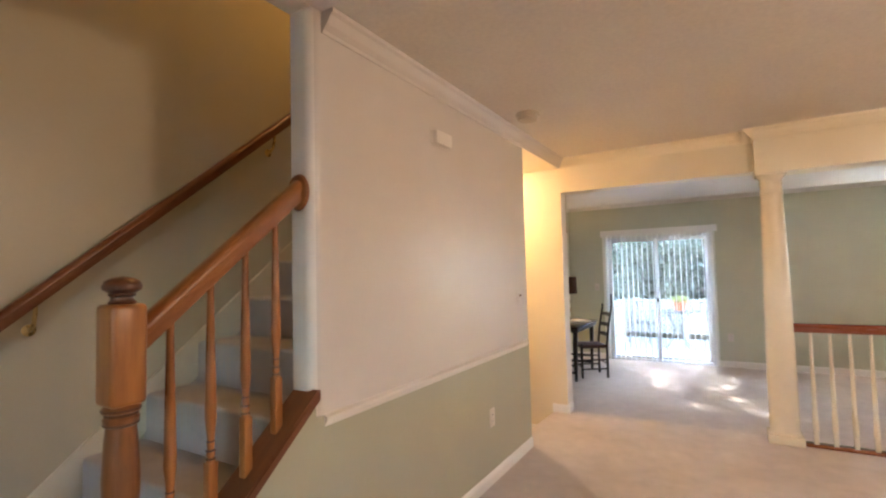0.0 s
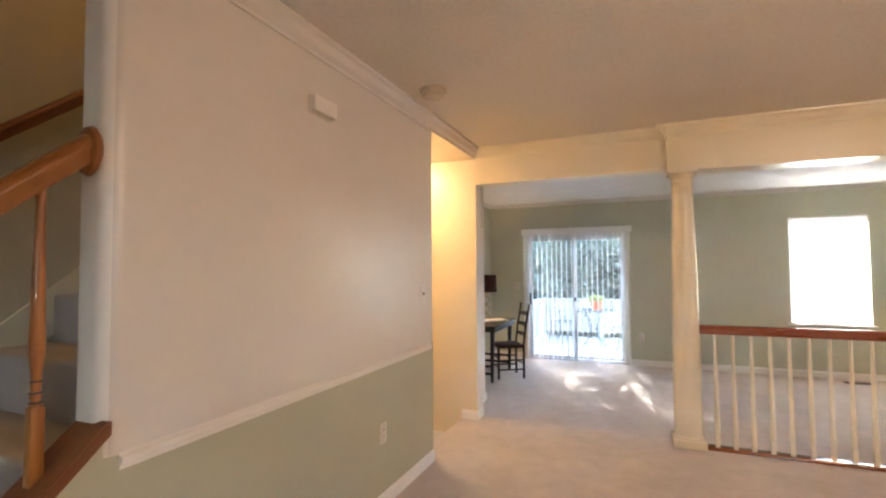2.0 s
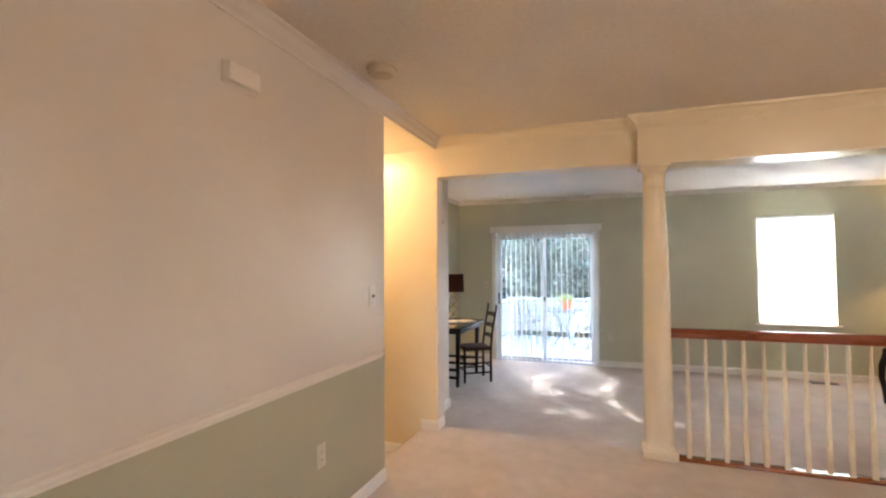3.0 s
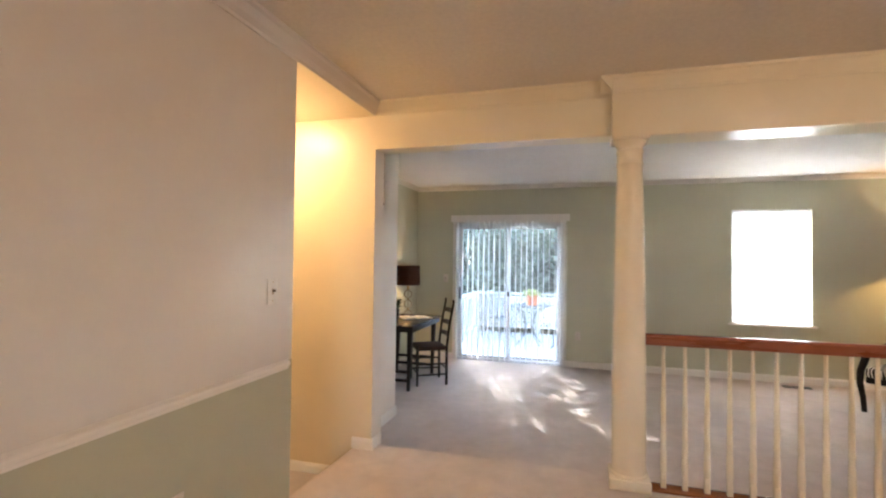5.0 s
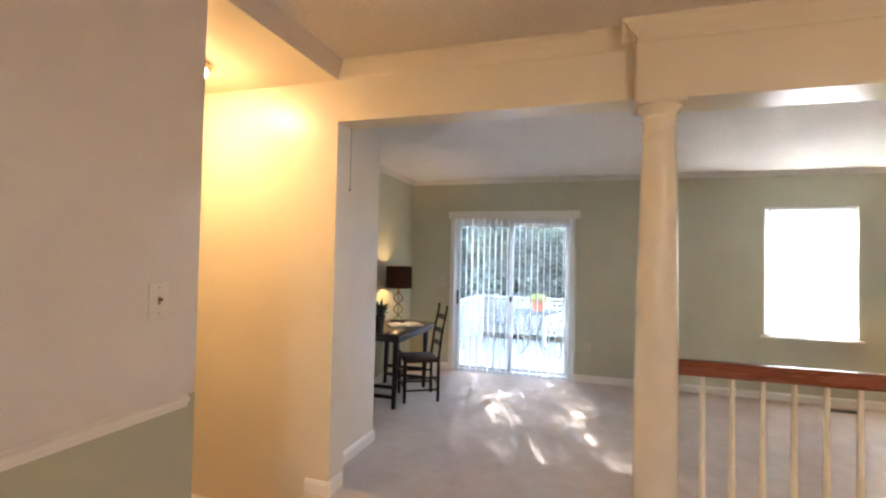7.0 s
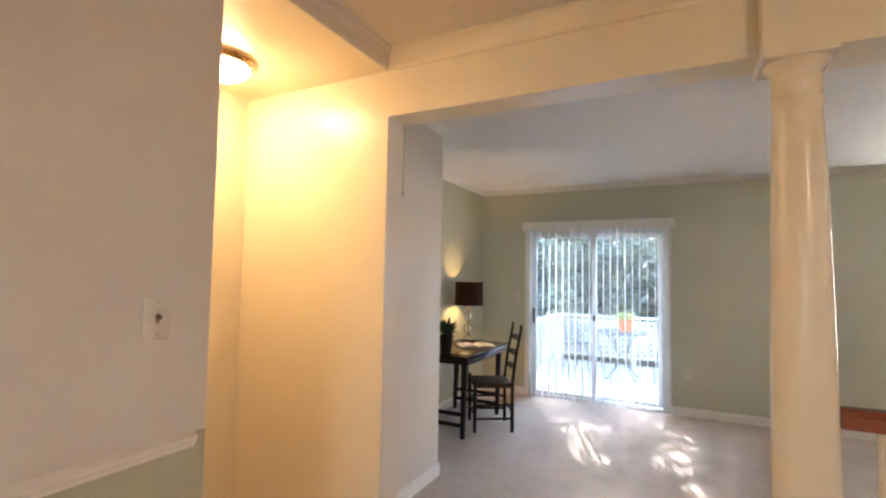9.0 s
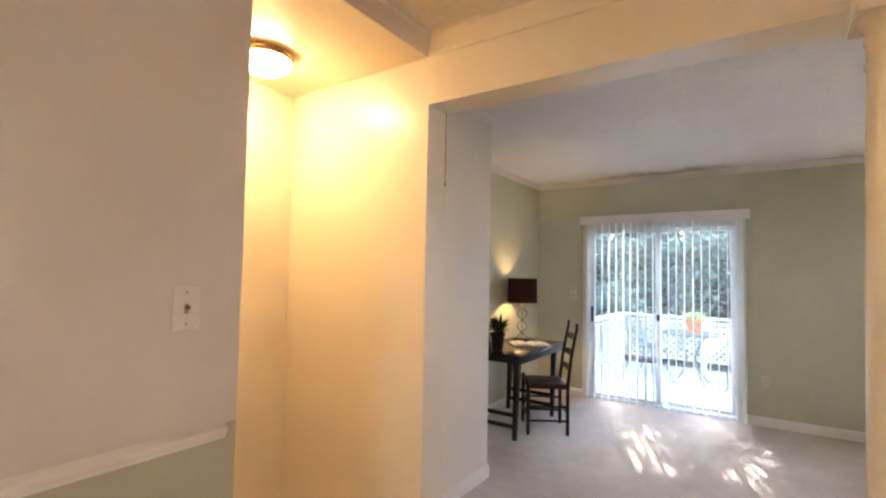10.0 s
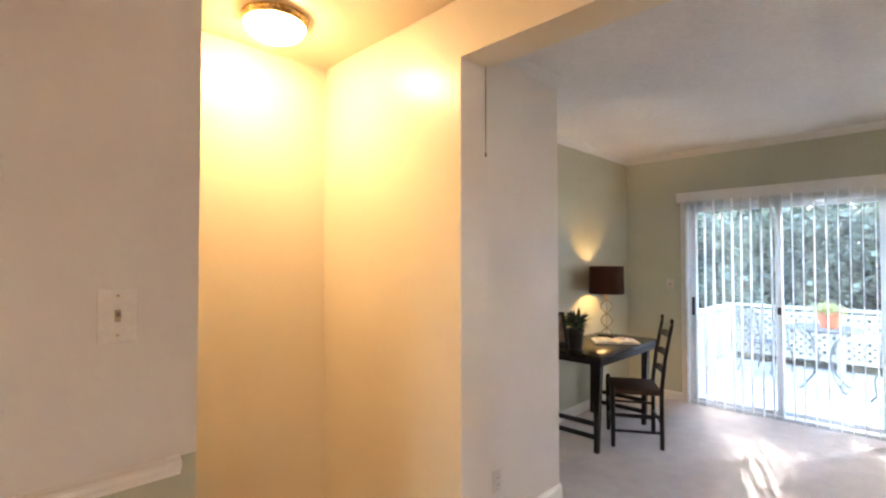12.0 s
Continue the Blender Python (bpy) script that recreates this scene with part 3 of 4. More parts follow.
# ---- fittings on foyer walls and ceiling ----
lampc = thing("ceiling_lamp", Matrix.Translation((-1.73, 7.99, RC)) @ Matrix.Scale(0.88, 4), "lit flush ceiling lamp with brass rim and white glass dome", "ceiling lamp")
bm = B()
lathe(bm, [(0.150, 0.0), (0.158, -0.004), (0.160, -0.016), (0.154, -0.026), (0.158, -0.032), (0.154, -0.042), (0.146, -0.044)], 48)
part("rim", bm, "brass", lampc, "brushed brass rim", smooth=True)
bm = B()
lathe(bm, [(0.146, -0.042), (0.142, -0.058), (0.128, -0.078), (0.100, -0.096), (0.060, -0.107), (0.020, -0.110)], 48)
part("dome", bm, "lit_dome", lampc, "glowing white glass dome", smooth=True)
bm = B()
lathe(bm, [(0.014, -0.109), (0.015, -0.114), (0.009, -0.120), (0.010, -0.126), (0.004, -0.131)], 16)
part("finial", bm, "brass", lampc, smooth=True)

smoke = thing("smoke_detector", Matrix.Translation((-0.81, 6.95, FC)) @ Matrix.Scale(1.25, 4), "round aged beige smoke detector on the foyer ceiling", "smoke detector")
bm = B()
lathe(bm, [(0.066, 0.0), (0.067, -0.012), (0.060, -0.014)], 36)
part("base", bm, "aged_plastic", smoke, smooth=True)
bm = B()
lathe(bm, [(0.058, -0.013), (0.058, -0.030), (0.050, -0.040), (0.020, -0.043)], 36)
part("cover", bm, "aged_plastic", smoke, smooth=True)

chime = thing("door_chime", Matrix.Translation((-1.06, 6.165, 2.15)), "small cream door chime box high on the partition wall", "door chime")
bm = B()
box(bm, 0.0, 0.040, -0.085, 0.085, -0.038, 0.038, 0.006)
part("cover", bm, "cream_paint", chime, smooth=True)
bm = B()
box(bm, 0.0, 0.010, -0.090, 0.090, -0.043, 0.043, 0.003)
part("backplate", bm, "cream_paint", chime, smooth=True)


def wall_plate(name, m, w, h, label, category, kind):
    """A wall plate facing -y in its own frame, with a toggle or two sockets."""
    t = thing(name, m, label, category)
    bm = B()
    box(bm, -w / 2, w / 2, -0.006, 0.0, -h / 2, h / 2, 0.003)
    part("plate", bm, "plate_plastic", t, smooth=True)
    for z in (h * 0.36, -h * 0.36):
        bm = B()
        lathe(bm, [(0.0035, 0.0), (0.0035, 0.0015), (0.001, 0.002)], 10)
        part("screw", bm, "brass", t, m=Matrix.Translation((0, -0.006, z)) @ pose(0, 0, 0, 90, 0, 0))
    if kind == "switch":
        bm = B()
        box(bm, -0.006, 0.006, -0.008, -0.005, -0.014, 0.014, 0.001)
        part("slot", bm, "bronze_wire", t, "brown toggle slot")
        bm = B()
        box(bm, -0.004, 0.004, -0.022, -0.005, -0.002, 0.010, 0.002)
        part("toggle", bm, "bronze", t, "dark brown toggle", smooth=True)
    elif kind == "socket":
        for z in (0.020, -0.020):
            bm = B()
            box(bm, -0.016, 0.016, -0.0085, -0.005, z - 0.014, z + 0.014, 0.002)
            sk = part("socket", bm, "plate_plastic", t, smooth=True)
            for x in (-0.006, 0.006):
                bm = B()
                box(bm, x - 0.001, x + 0.001, -0.0095, -0.008, z - 0.004, z + 0.005)
                part("slot", bm, "black_plastic", sk)
    return t


EAST = pose(0, 0, 0, 0, 0, 90)
wall_plate("light_switch", Matrix.Translation((-1.06, 7.302, 1.195)) @ EAST, 0.078, 0.125, "white toggle light switch on the cream partition wall", "light switch", "switch")
wall_plate("wall_outlet", Matrix.Translation((-1.056, 6.752, 0.42)) @ EAST, 0.072, 0.118, "white double outlet on the sage lower wall", "outlet", "socket")
wall_plate("wall_outlet", Matrix.Translation((-1.388, 9.10, 0.13)) @ EAST, 0.072, 0.118, "off-white outlet on the closet wall", "outlet", "socket")
wall_plate("light_switch", Matrix.Translation((-1.665, YB, 1.06)), 0.075, 0.12, "white light switch beside the patio door", "light switch", "switch")
wall_plate("wall_outlet", Matrix.Translation((0.33, YB, 0.27)), 0.075, 0.118, "white outlet on the sage wall by the patio door", "outlet", "socket")

# only a thin hanging cord; there is no switch on it
cord = thing("hanging_cable", Matrix.Translation((-1.046, 8.603, HB)), "thin grey cord hanging down the pier", "pull switch")
bm = B()
tube(bm, [(0, 0, 0.0), (0.001, 0, -0.12), (0.0, 0.001, -0.26), (0.0, 0.0, -0.365)], 0.0022, 6)
part("line", bm, "bronze_wire", cord, smooth=True)
bm = B()
lathe(bm, [(0.002, -0.385), (0.0055, -0.380), (0.0055, -0.370), (0.002, -0.362)], 10)
part("end_cap", bm, "bronze_wire", cord, smooth=True)

# ---- patio door with vertical blinds ----
door = thing("patio_door", Matrix.Translation(((DX0 + DX1) / 2, 12.565, LZ)), "white framed sliding glass patio door, closed", "patio door")
CX = (DX0 + DX1) / 2
HW, DH = (DX1 - DX0) / 2, DZ1 - LZ
for nm, b6 in (("jamb", (-HW, -HW + 0.04, -0.06, 0.075, 0.0, DH)), ("jamb", (HW - 0.04, HW, -0.06, 0.075, 0.0, DH)), ("head", (-HW + 0.04, HW - 0.04, -0.06, 0.075, DH - 0.045, DH)), ("sill", (-HW + 0.04, HW - 0.04, -0.075, 0.10, 0.0, 0.035))):
    bm = B()
    box(bm, *b6, 0.004)
    part(nm, bm, "vinyl_frame", door, smooth=True)


def door_panel(x0, x1, y, name):
    bm = B()
    z0, z1, s = 0.035, DH - 0.045, 0.055
    for b6 in ((x0, x0 + s, y - 0.018, y + 0.018, z0, z1), (x1 - s, x1, y - 0.018, y + 0.018, z0, z1), (x0 + s, x1 - s, y - 0.018, y + 0.018, z1 - 0.04, z1), (x0 + s, x1 - s, y - 0.018, y + 0.018, z0, z0 + 0.04)):
        box(bm, *b6, 0.003)
    p = part(name, bm, "vinyl_frame", door, smooth=True)
    bm = B()
    box(bm, x0 + s, x1 - s, y - 0.003, y + 0.003, z0 + 0.04, z1 - 0.04)
    g = part("pane", bm, "glass", p)
    g.visible_shadow = False
    return p


p1 = door_panel(-HW + 0.04, 0.03, -0.03, "sliding_panel")
p2 = door_panel(-0.03, HW - 0.04, 0.028, "fixed_panel")
bm = B()
box(bm, -HW + 0.050, -HW + 0.075, -0.075, -0.046, 0.93, 1.12, 0.005)
part("handle", bm, "black_plastic", p1, "black pull handle", smooth=True)
bm = B()
box(bm, -0.012, 0.020, -0.062, -0.046, 0.99, 1.06, 0.004)
part("latch", bm, "black_plastic", p1, "black latch", smooth=True)
bm = B()
for b6 in ((DX0 - 0.05, DX0, YB - 0.014, YB, LZ, DZ1 + 0.04), (DX1, DX1 + 0.035, YB - 0.014, YB, LZ, DZ1 + 0.04), (DX0, DX1, YB - 0.014, YB, DZ1, DZ1 + 0.04)):
    box(bm, *b6)
structure("trim_patio_door", bm, "white_trim", "white casing round the patio door", "door casing")

blind = thing("vertical_blind", Matrix.Translation((CX + 0.015, 12.40, 1.93)), "white vertical blind with slats turned open over the patio door", "vertical blind")
bm = B()
for b6 in ((-0.88, 0.888, -0.030, -0.020, 0.005, 0.105), (-0.88, -0.87, -0.020, 0.076, 0.005, 0.105), (0.878, 0.888, -0.020, 0.076, 0.005, 0.105), (-0.87, 0.878, -0.020, 0.076, 0.100, 0.105)):
    box(bm, *b6)
part("valance", bm, "white_trim", blind, "white valance box")
bm = B()
box(bm, -0.855, 0.855, 0.012, 0.050, 0.045, 0.085, 0.003)
part("head_track", bm, "vinyl_frame", blind)
slat_h = 1.93 - LZ - 0.03
bm = B()
prev = None
for i in range(5):
    u = -0.0445 + 0.089 * i / 4
    bow = 0.006 * (1 - (u / 0.0445) ** 2)
    cur = [bm.verts.new((bow + t, u, z)) for t, z in ((0.0, 0.05), (0.0, -slat_h), (0.0012, 0.05), (0.0012, -slat_h))]
    if prev:
        bm.faces.new((prev[0], cur[0], cur[1], prev[1]))
        bm.faces.new((prev[2], prev[3], cur[3], cur[2]))
    prev = cur
slat_me = mesh_of("slat", bm, "blind_vinyl", True)
random.seed(5)
for k in range(21):
    s = new("slat", slat_me)
    s.parent = blind
    s.matrix_basis = Matrix.Translation((-0.7875 + k * 0.0815, 0.031, 0)) @ pose(0, 0, 0, random.uniform(-0.25, 0.25), random.uniform(-0.2, 0.2), random.uniform(0, 5))

# ---- window with mini blind ----
win = thing("window_1", Matrix.Translation(((WX0 + WX1) / 2, 12.57, WZ0)), "white double-hung window behind a closed white mini blind", "window", kind="structure")
W2, WH = (WX1 - WX0) / 2, WZ1 - WZ0
for nm, b6 in (("window_frame", (-W2, -W2 + 0.03, -0.03, 0.07, 0, WH)), ("window_frame", (W2 - 0.03, W2, -0.03, 0.07, 0, WH)), ("window_frame", (-W2 + 0.03, W2 - 0.03, -0.03, 0.07, WH - 0.03, WH)), ("window_frame", (-W2 + 0.03, W2 - 0.03, -0.03, 0.07, 0, 0.03)), ("meeting_rail", (-W2 + 0.03, W2 - 0.03, 0.0, 0.04, WH / 2 - 0.02, WH / 2 + 0.02))):
    bm = B()
    box(bm, *b6, 0.003)
    part(nm, bm, "vinyl_frame", win, smooth=True)
for z0, z1 in ((0.03, WH / 2 - 0.02), (WH / 2 + 0.02, WH - 0.03)):
    bm = B()
    box(bm, -W2 + 0.03, W2 - 0.03, 0.018, 0.023, z0, z1)
    part("pane", bm, "glass", win).visible_shadow = False
bm = B()
box(bm, -W2 - 0.045, W2 + 0.045, -0.125, -0.03, -0.022, 0.0, 0.005)
part("window_sill", bm, "white_trim", win, "white projecting sill board", smooth=True)
mini = thing("mini_blind", Matrix.Translation(((WX0 + WX1) / 2, 12.515, WZ1)), "closed white mini blind glowing with daylight", "window blind")
bm = B()
box(bm, -W2 + 0.006, W2 - 0.006, -0.014, 0.014, -0.030, -0.003, 0.002)
part("head_rail", bm, "vinyl_frame", mini)
bm = B()
box(bm, -W2 + 0.012, W2 - 0.012, -0.010, 0.010, -WH + 0.006, -WH + 0.020, 0.003)
part("bottom_rail", bm, "vinyl_frame", mini)
bm = B()
vs = [bm.verts.new((x, y, z)) for x in (-W2 + 0.012, W2 - 0.012) for y, z in ((-0.004, 0.013), (0.001, 0.005), (0.003, -0.005), (0.002, -0.013))]
for i in range(3):
    bm.faces.new((vs[i], vs[i + 1], vs[i + 5], vs[i + 4]))
ms_me = mesh_of("slat", bm, "mini_blind", True)
n_slat = int((WH - 0.06) / 0.0215)
for k in range(n_slat):
    s = new("slat", ms_me)
    s.parent, s.location = mini, (0, 0, -0.043 - k * 0.0215)
bm = B()
tube(bm, [(-W2 + 0.05, -0.018, -0.02), (-W2 + 0.05, -0.020, -0.70)], 0.0035, 6)
part("wand", bm, "vinyl_frame", mini)

front = thing("window_2", Matrix.Translation((1.0, 0.84, 0.85)), "white framed foyer window facing the street", "window", kind="structure")
for nm, b6 in (("window_frame", (-0.45, -0.41, -0.05, 0.05, 0, 1.15)), ("window_frame", (0.41, 0.45, -0.05, 0.05, 0, 1.15)), ("window_frame", (-0.41, 0.41, -0.05, 0.05, 0, 0.04)), ("window_frame", (-0.41, 0.41, -0.05, 0.05, 1.11, 1.15)), ("mullion", (-0.02, 0.02, -0.03, 0.03, 0.04, 1.11))):
    bm = B()
    box(bm, *b6, 0.003)
    part(nm, bm, "vinyl_frame", front, smooth=True)
for x0, x1 in ((-0.41, -0.02), (0.02, 0.41)):
    bm = B()
    box(bm, x0, x1, -0.003, 0.003, 0.04, 1.11)
    part("pane", bm, "glass", front).visible_shadow = False

vent = thing("floor_register", Matrix.Translation((2.96, 12.26, LZ)), "dark metal floor register set in the carpet", "floor vent")
bm = B()
for b6 in ((-0.15, 0.15, -0.055, -0.045, 0, 0.007), (-0.15, 0.15, 0.045, 0.055, 0, 0.007), (-0.15, -0.138, -0.045, 0.045, 0, 0.007), (0.138, 0.15, -0.045, 0.045, 0, 0.007)):
    box(bm, *b6, 0.001)
part("frame", bm, "black_iron", vent)
for k in range(14):
    bm = B()
    box(bm, -0.131 + k * 0.0195, -0.124 + k * 0.0195, -0.045, 0.045, 0, 0.005)
    part("slat", bm, "black_iron", vent)

# ---- desk and what stands on it ----
desk = thing("writing_desk", Matrix.Translation((-1.81, 11.125, LZ)), "dark wooden trestle desk against the sage wall", "desk")
DT = 0.76
bm = B()
box(bm, -0.31, 0.31, -0.595, 0.595, DT - 0.024, DT, 0.005)
part("tabletop", bm, "desk_wood", desk, "dark polished top", smooth=True)
for x in (-0.285, 0.285):
    bm = B()
    box(bm, x - 0.012, x + 0.012, -0.56, 0.56, DT - 0.085, DT - 0.024, 0.003)
    part("apron", bm, "black_wood", desk, smooth=True)
for y in (-0.565, 0.40):
    bm = B()
    box(bm, -0.275, 0.275, y + (0.03 if y < 0 else -0.005) - 0.012, y + (0.03 if y < 0 else -0.005) + 0.012, DT - 0.085, DT - 0.024, 0.003)
    part("apron", bm, "black_wood", desk, smooth=True)
for x in (-0.255, 0.255):
    for y, lean in ((-0.565, 0.045), (0.345, 0.06)):
        bm = B()
        w0, w1 = 0.017, 0.029
        lo = [bm.verts.new((x + a * w0, y + b * w0, 0)) for a, b in ((-1, -1), (1, -1), (1, 1), (-1, 1))]
        hi = [bm.verts.new((x + a * w1, y + lean + b * w1, DT - 0.026)) for a, b in ((-1, -1), (1, -1), (1, 1), (-1, 1))]
        bm.faces.new(lo)
        bm.faces.new(hi[::-1])
        for i in range(4):
            bm.faces.new((lo[i], hi[i], hi[(i + 1) % 4], lo[(i + 1) % 4]))
        part("leg", bm, "black_wood", desk)
for y, lean in ((-0.565, 0.045), (0.345, 0.06)):
    for z in (0.115, 0.215):
        bm = B()
        yy = y + lean * z / DT
        box(bm, -0.24, 0.24, yy - 0.011, yy + 0.011, z - 0.018, z + 0.018, 0.003)
        part("crossbar", bm, "black_wood", desk, smooth=True)
TOP = LZ + DT

tl = thing("table_lamp", Matrix.Translation((-1.93, 11.52, TOP)), "lit table lamp with dark drum shade and twisted wire stem", "table lamp")
bm = B()
box(bm, -0.075, 0.075, -0.045, 0.045, 0, 0.018, 0.004)
part("base", bm, "black_wood", tl, smooth=True)
for ph in (0, math.pi):
    bm = B()
    tube(bm, [(0.045 * abs(math.sin(math.pi * (0.5 + 2.5 * i / 40))) * math.cos(ph) * (1 if int(0.5 + 2.5 * i / 40) % 2 == 0 else -1), 0.03 * math.cos(math.pi * 2.5 * i / 40 + ph), 0.018 + 0.345 * i / 40) for i in range(41)], 0.0055, 8)
    part("wire", bm, "bronze_wire", tl, smooth=True)
bm = B()
tube(bm, [(0, 0, 0.015), (0, 0, 0.40)], 0.004, 8)
part("rod", bm, "bronze_wire", tl, smooth=True)
bm = B()
lathe(bm, [(0.014, 0.36), (0.018, 0.37), (0.018, 0.40), (0.012, 0.415)], 16)
part("socket", bm, "brass", tl, smooth=True)
bm = B()
S0, S1 = 0.42, 0.69
n = 48
for ra, rb in ((0.166, 0.160), (0.164, 0.158)):
    lo = [bm.verts.new((ra * math.cos(2 * math.pi * i / n), ra * math.sin(2 * math.pi * i / n), S0)) for i in range(n)]
    hi = [bm.verts.new((rb * math.cos(2 * math.pi * i / n), rb * math.sin(2 * math.pi * i / n), S1)) for i in range(n)]
    for i in range(n):
        bm.faces.new((lo[i], lo[(i + 1) % n], hi[(i + 1) % n], hi[i]))
part("shade", bm, "shade_cloth", tl, "dark brown drum shade", smooth=True)
bm = B()
for k in range(3):
    a = 2 * math.pi * k / 3
    tube(bm, [(0, 0, S1 - 0.01), (0.159 * math.cos(a), 0.159 * math.sin(a), S1 - 0.01)], 0.002, 6)
tube(bm, [(0, 0, 0.41), (0, 0, S1 + 0.008)], 0.003, 6)
part("spider", bm, "brass", tl)
bm = B()
lathe(bm, [(0.010, 0.455), (0.012, 0.47), (0.026, 0.50), (0.030, 0.53), (0.022, 0.555), (0.004, 0.565)], 16)
bulb = part("bulb", bm, "lit_glass", tl, smooth=True)
bulb.visible_shadow = False

book = thing("open_book", Matrix.Translation((-1.72, 11.25, TOP)) @ pose(0, 0, 0, 0, 0, 38), "open book with white pages lying on the desk", "book")
for sgn in (-1, 1):
    bm = B()
    prof = [(0.0, 0.008), (0.03, 0.024), (0.10, 0.026), (0.19, 0.014), (0.19, 0.003), (0.0, 0.003)]
    prism(bm, [(sgn * u, v) for u, v in prof], -0.13, 0.13, "y")
    pg = part("pages", bm, "page_paper", book)
    for j in range(7):
        bm = B()
        u = 0.035
        y = 0.09 - j * 0.03
        box(bm, min(sgn * u, sgn * 0.16), max(sgn * u, sgn * 0.16), y - 0.003, y + 0.003, 0.0262, 0.0268)
        part("text_line", bm, "picture_print", pg, "grey line of print", m=pose(0, 0, 0, 0, sgn * 3.0, 0) @ Matrix.Translation((0, 0, 0.0035)))
bm = B()
box(bm, -0.20, 0.20, -0.137, 0.137, 0.0, 0.003)
part("cover", bm, "black_wood", book)
glasses = thing("eyeglasses", Matrix.Translation((-1.70, 11.28, TOP + 0.03)) @ pose(0, 0, 0, 0, 0, 20), "folded dark eyeglasses resting on the open book", "eyeglasses")
for x in (-0.033, 0.033):
    bm = B()
    tube(bm, [(x + 0.026 * math.cos(a * math.pi / 8), 0.003 * math.sin(a), 0.022 + 0.020 * math.sin(a * math.pi / 8)) for a in range(17)], 0.0022, 6)
    part("rim", bm, "black_plastic", glasses)
    bm = B()
    tube(bm, [(x * 1.8, 0, 0.025), (x * 1.75, 0.06, 0.012), (x * 0.4, 0.075, 0.004)], 0.002, 6)
    part("temple", bm, "black_plastic", glasses)
bm = B()
tube(bm, [(-0.008, 0, 0.026), (0, 0, 0.030), (0.008, 0, 0.026)], 0.002, 6)
part("bridge", bm, "black_plastic", glasses)

plant = thing("potted_succulent", Matrix.Translation((-1.80, 10.68, TOP)) @ Matrix.Scale(1.22, 4), "spiky green succulent in a dark tapered pot on the desk", "plant")
bm = B()
lathe(bm, [(0.040, 0.0), (0.045, 0.004), (0.056, 0.12), (0.062, 0.125), (0.062, 0.142), (0.054, 0.142), (0.052, 0.128)], 24)
part("pot", bm, "black_wood", plant, smooth=True)
random.seed(11)


def blade(bm, base, tip, w, sag=0.0):
    base, tip = Vector(base), Vector(tip)
    d = tip - base
    side = d.cross(Vector((0, 0, 1)))
    side = side.normalized() * w if side.length > 1e-6 else Vector((w, 0, 0))
    mid = base + d * 0.5 + Vector((0, 0, sag))
    up = side.cross(d).normalized() * w * 0.5
    a, b, c, e, f, g = (bm.verts.new(p) for p in (base - side * 0.6, base + side * 0.6, mid + side, mid - side, tip, mid + up * 1.2))
    bm.faces.new((a, b, g))
    bm.faces.new((b, c, g))
    bm.faces.new((c, f, g))
    bm.faces.new((f, e, g))
    bm.faces.new((e, a, g))


bm = B()
for k in range(120):
    a, el = random.uniform(0, 2 * math.pi), random.uniform(0.0, 1.4)
    r = random.uniform(0.09, 0.135)
    z0 = 0.14 + random.uniform(0, 0.03)
    blade(bm, (0.01 * math.cos(a), 0.01 * math.sin(a), z0), (r * math.cos(a) * math.cos(el), r * math.sin(a) * math.cos(el), z0 + r * math.sin(el)), 0.011, 0.008)
part("leaves", bm, "succulent", plant, "thick pointed dark green leaves")
pic = thing("picture_frame", Matrix.Translation((-2.00, 10.72, TOP)) @ pose(0, 0, 0, 0, 0, 62) @ Matrix.Scale(1.22, 4), "small dark picture frame propped up on the desk", "picture frame")
LEAN_M = pose(0, 0, 0, -14, 0, 0)
for nm, b6 in (("frame", (-0.09, 0.09, -0.01, 0.01, 0.0, 0.022)), ("frame", (-0.09, 0.09, -0.01, 0.01, 0.218, 0.24)), ("frame", (-0.09, -0.068, -0.01, 0.01, 0.022, 0.218)), ("frame", (0.068, 0.09, -0.01, 0.01, 0.022, 0.218))):
    bm = B()
    box(bm, *b6, 0.002)
    part(nm, bm, "black_wood", pic, m=LEAN_M, smooth=True)
bm = B()
box(bm, -0.068, 0.068, -0.003, 0.003, 0.022, 0.218)
part("print", bm, "picture_print", pic, "brown toned abstract print", m=LEAN_M)
bm = B()
box(bm, -0.02, 0.02, 0.060, 0.066, 0.0, 0.15)
part("easel_back", bm, "black_wood", pic, m=pose(0, 0.02, 0, 12, 0, 0))

# ---- ladder-back chair ----
chair = thing("ladder_back_chair", Matrix.Translation((-1.468, 11.047, LZ)) @ pose(0, 0, 0, 0, 0, 211 - 90), "black ladder-back chair with brown seat at the desk", "chair")
# in its own frame the chair faces +y; width along x
SH = 0.465
for x in (-0.185, 0.185):
    bm = B()
    tube(bm, [(x, -0.185, 0), (x, -0.185, SH), (x * 1.0, -0.215, 0.72), (x, -0.265, 0.985)], 0.018, 12, 0.014)
    bl = part("back_post", bm, "black_wood", chair, smooth=True)
    bm = B()
    lathe(bm, [(0.008, 0.98), (0.015, 0.99), (0.009, 1.0), (0.016, 1.012), (0.014, 1.03), (0.004, 1.042)], 12, x, -0.267)
    part("finial", bm, "black_wood", bl, smooth=True)
    bm = B()
    lathe(bm, [(0.014, 0.0), (0.017, 0.03), (0.019, 0.3), (0.020, SH + 0.005), (0.014, SH + 0.025), (0.005, SH + 0.03)], 12, x * 1.08, 0.185)
    part("front_leg", bm, "black_wood", chair, smooth=True)
    for z in (0.13, 0.26):
        bm = B()
        tube(bm, [(x, -0.185, z), (x * 1.08, 0.185, z)], 0.011, 10)
        part("stretcher", bm, "black_wood", chair, smooth=True)
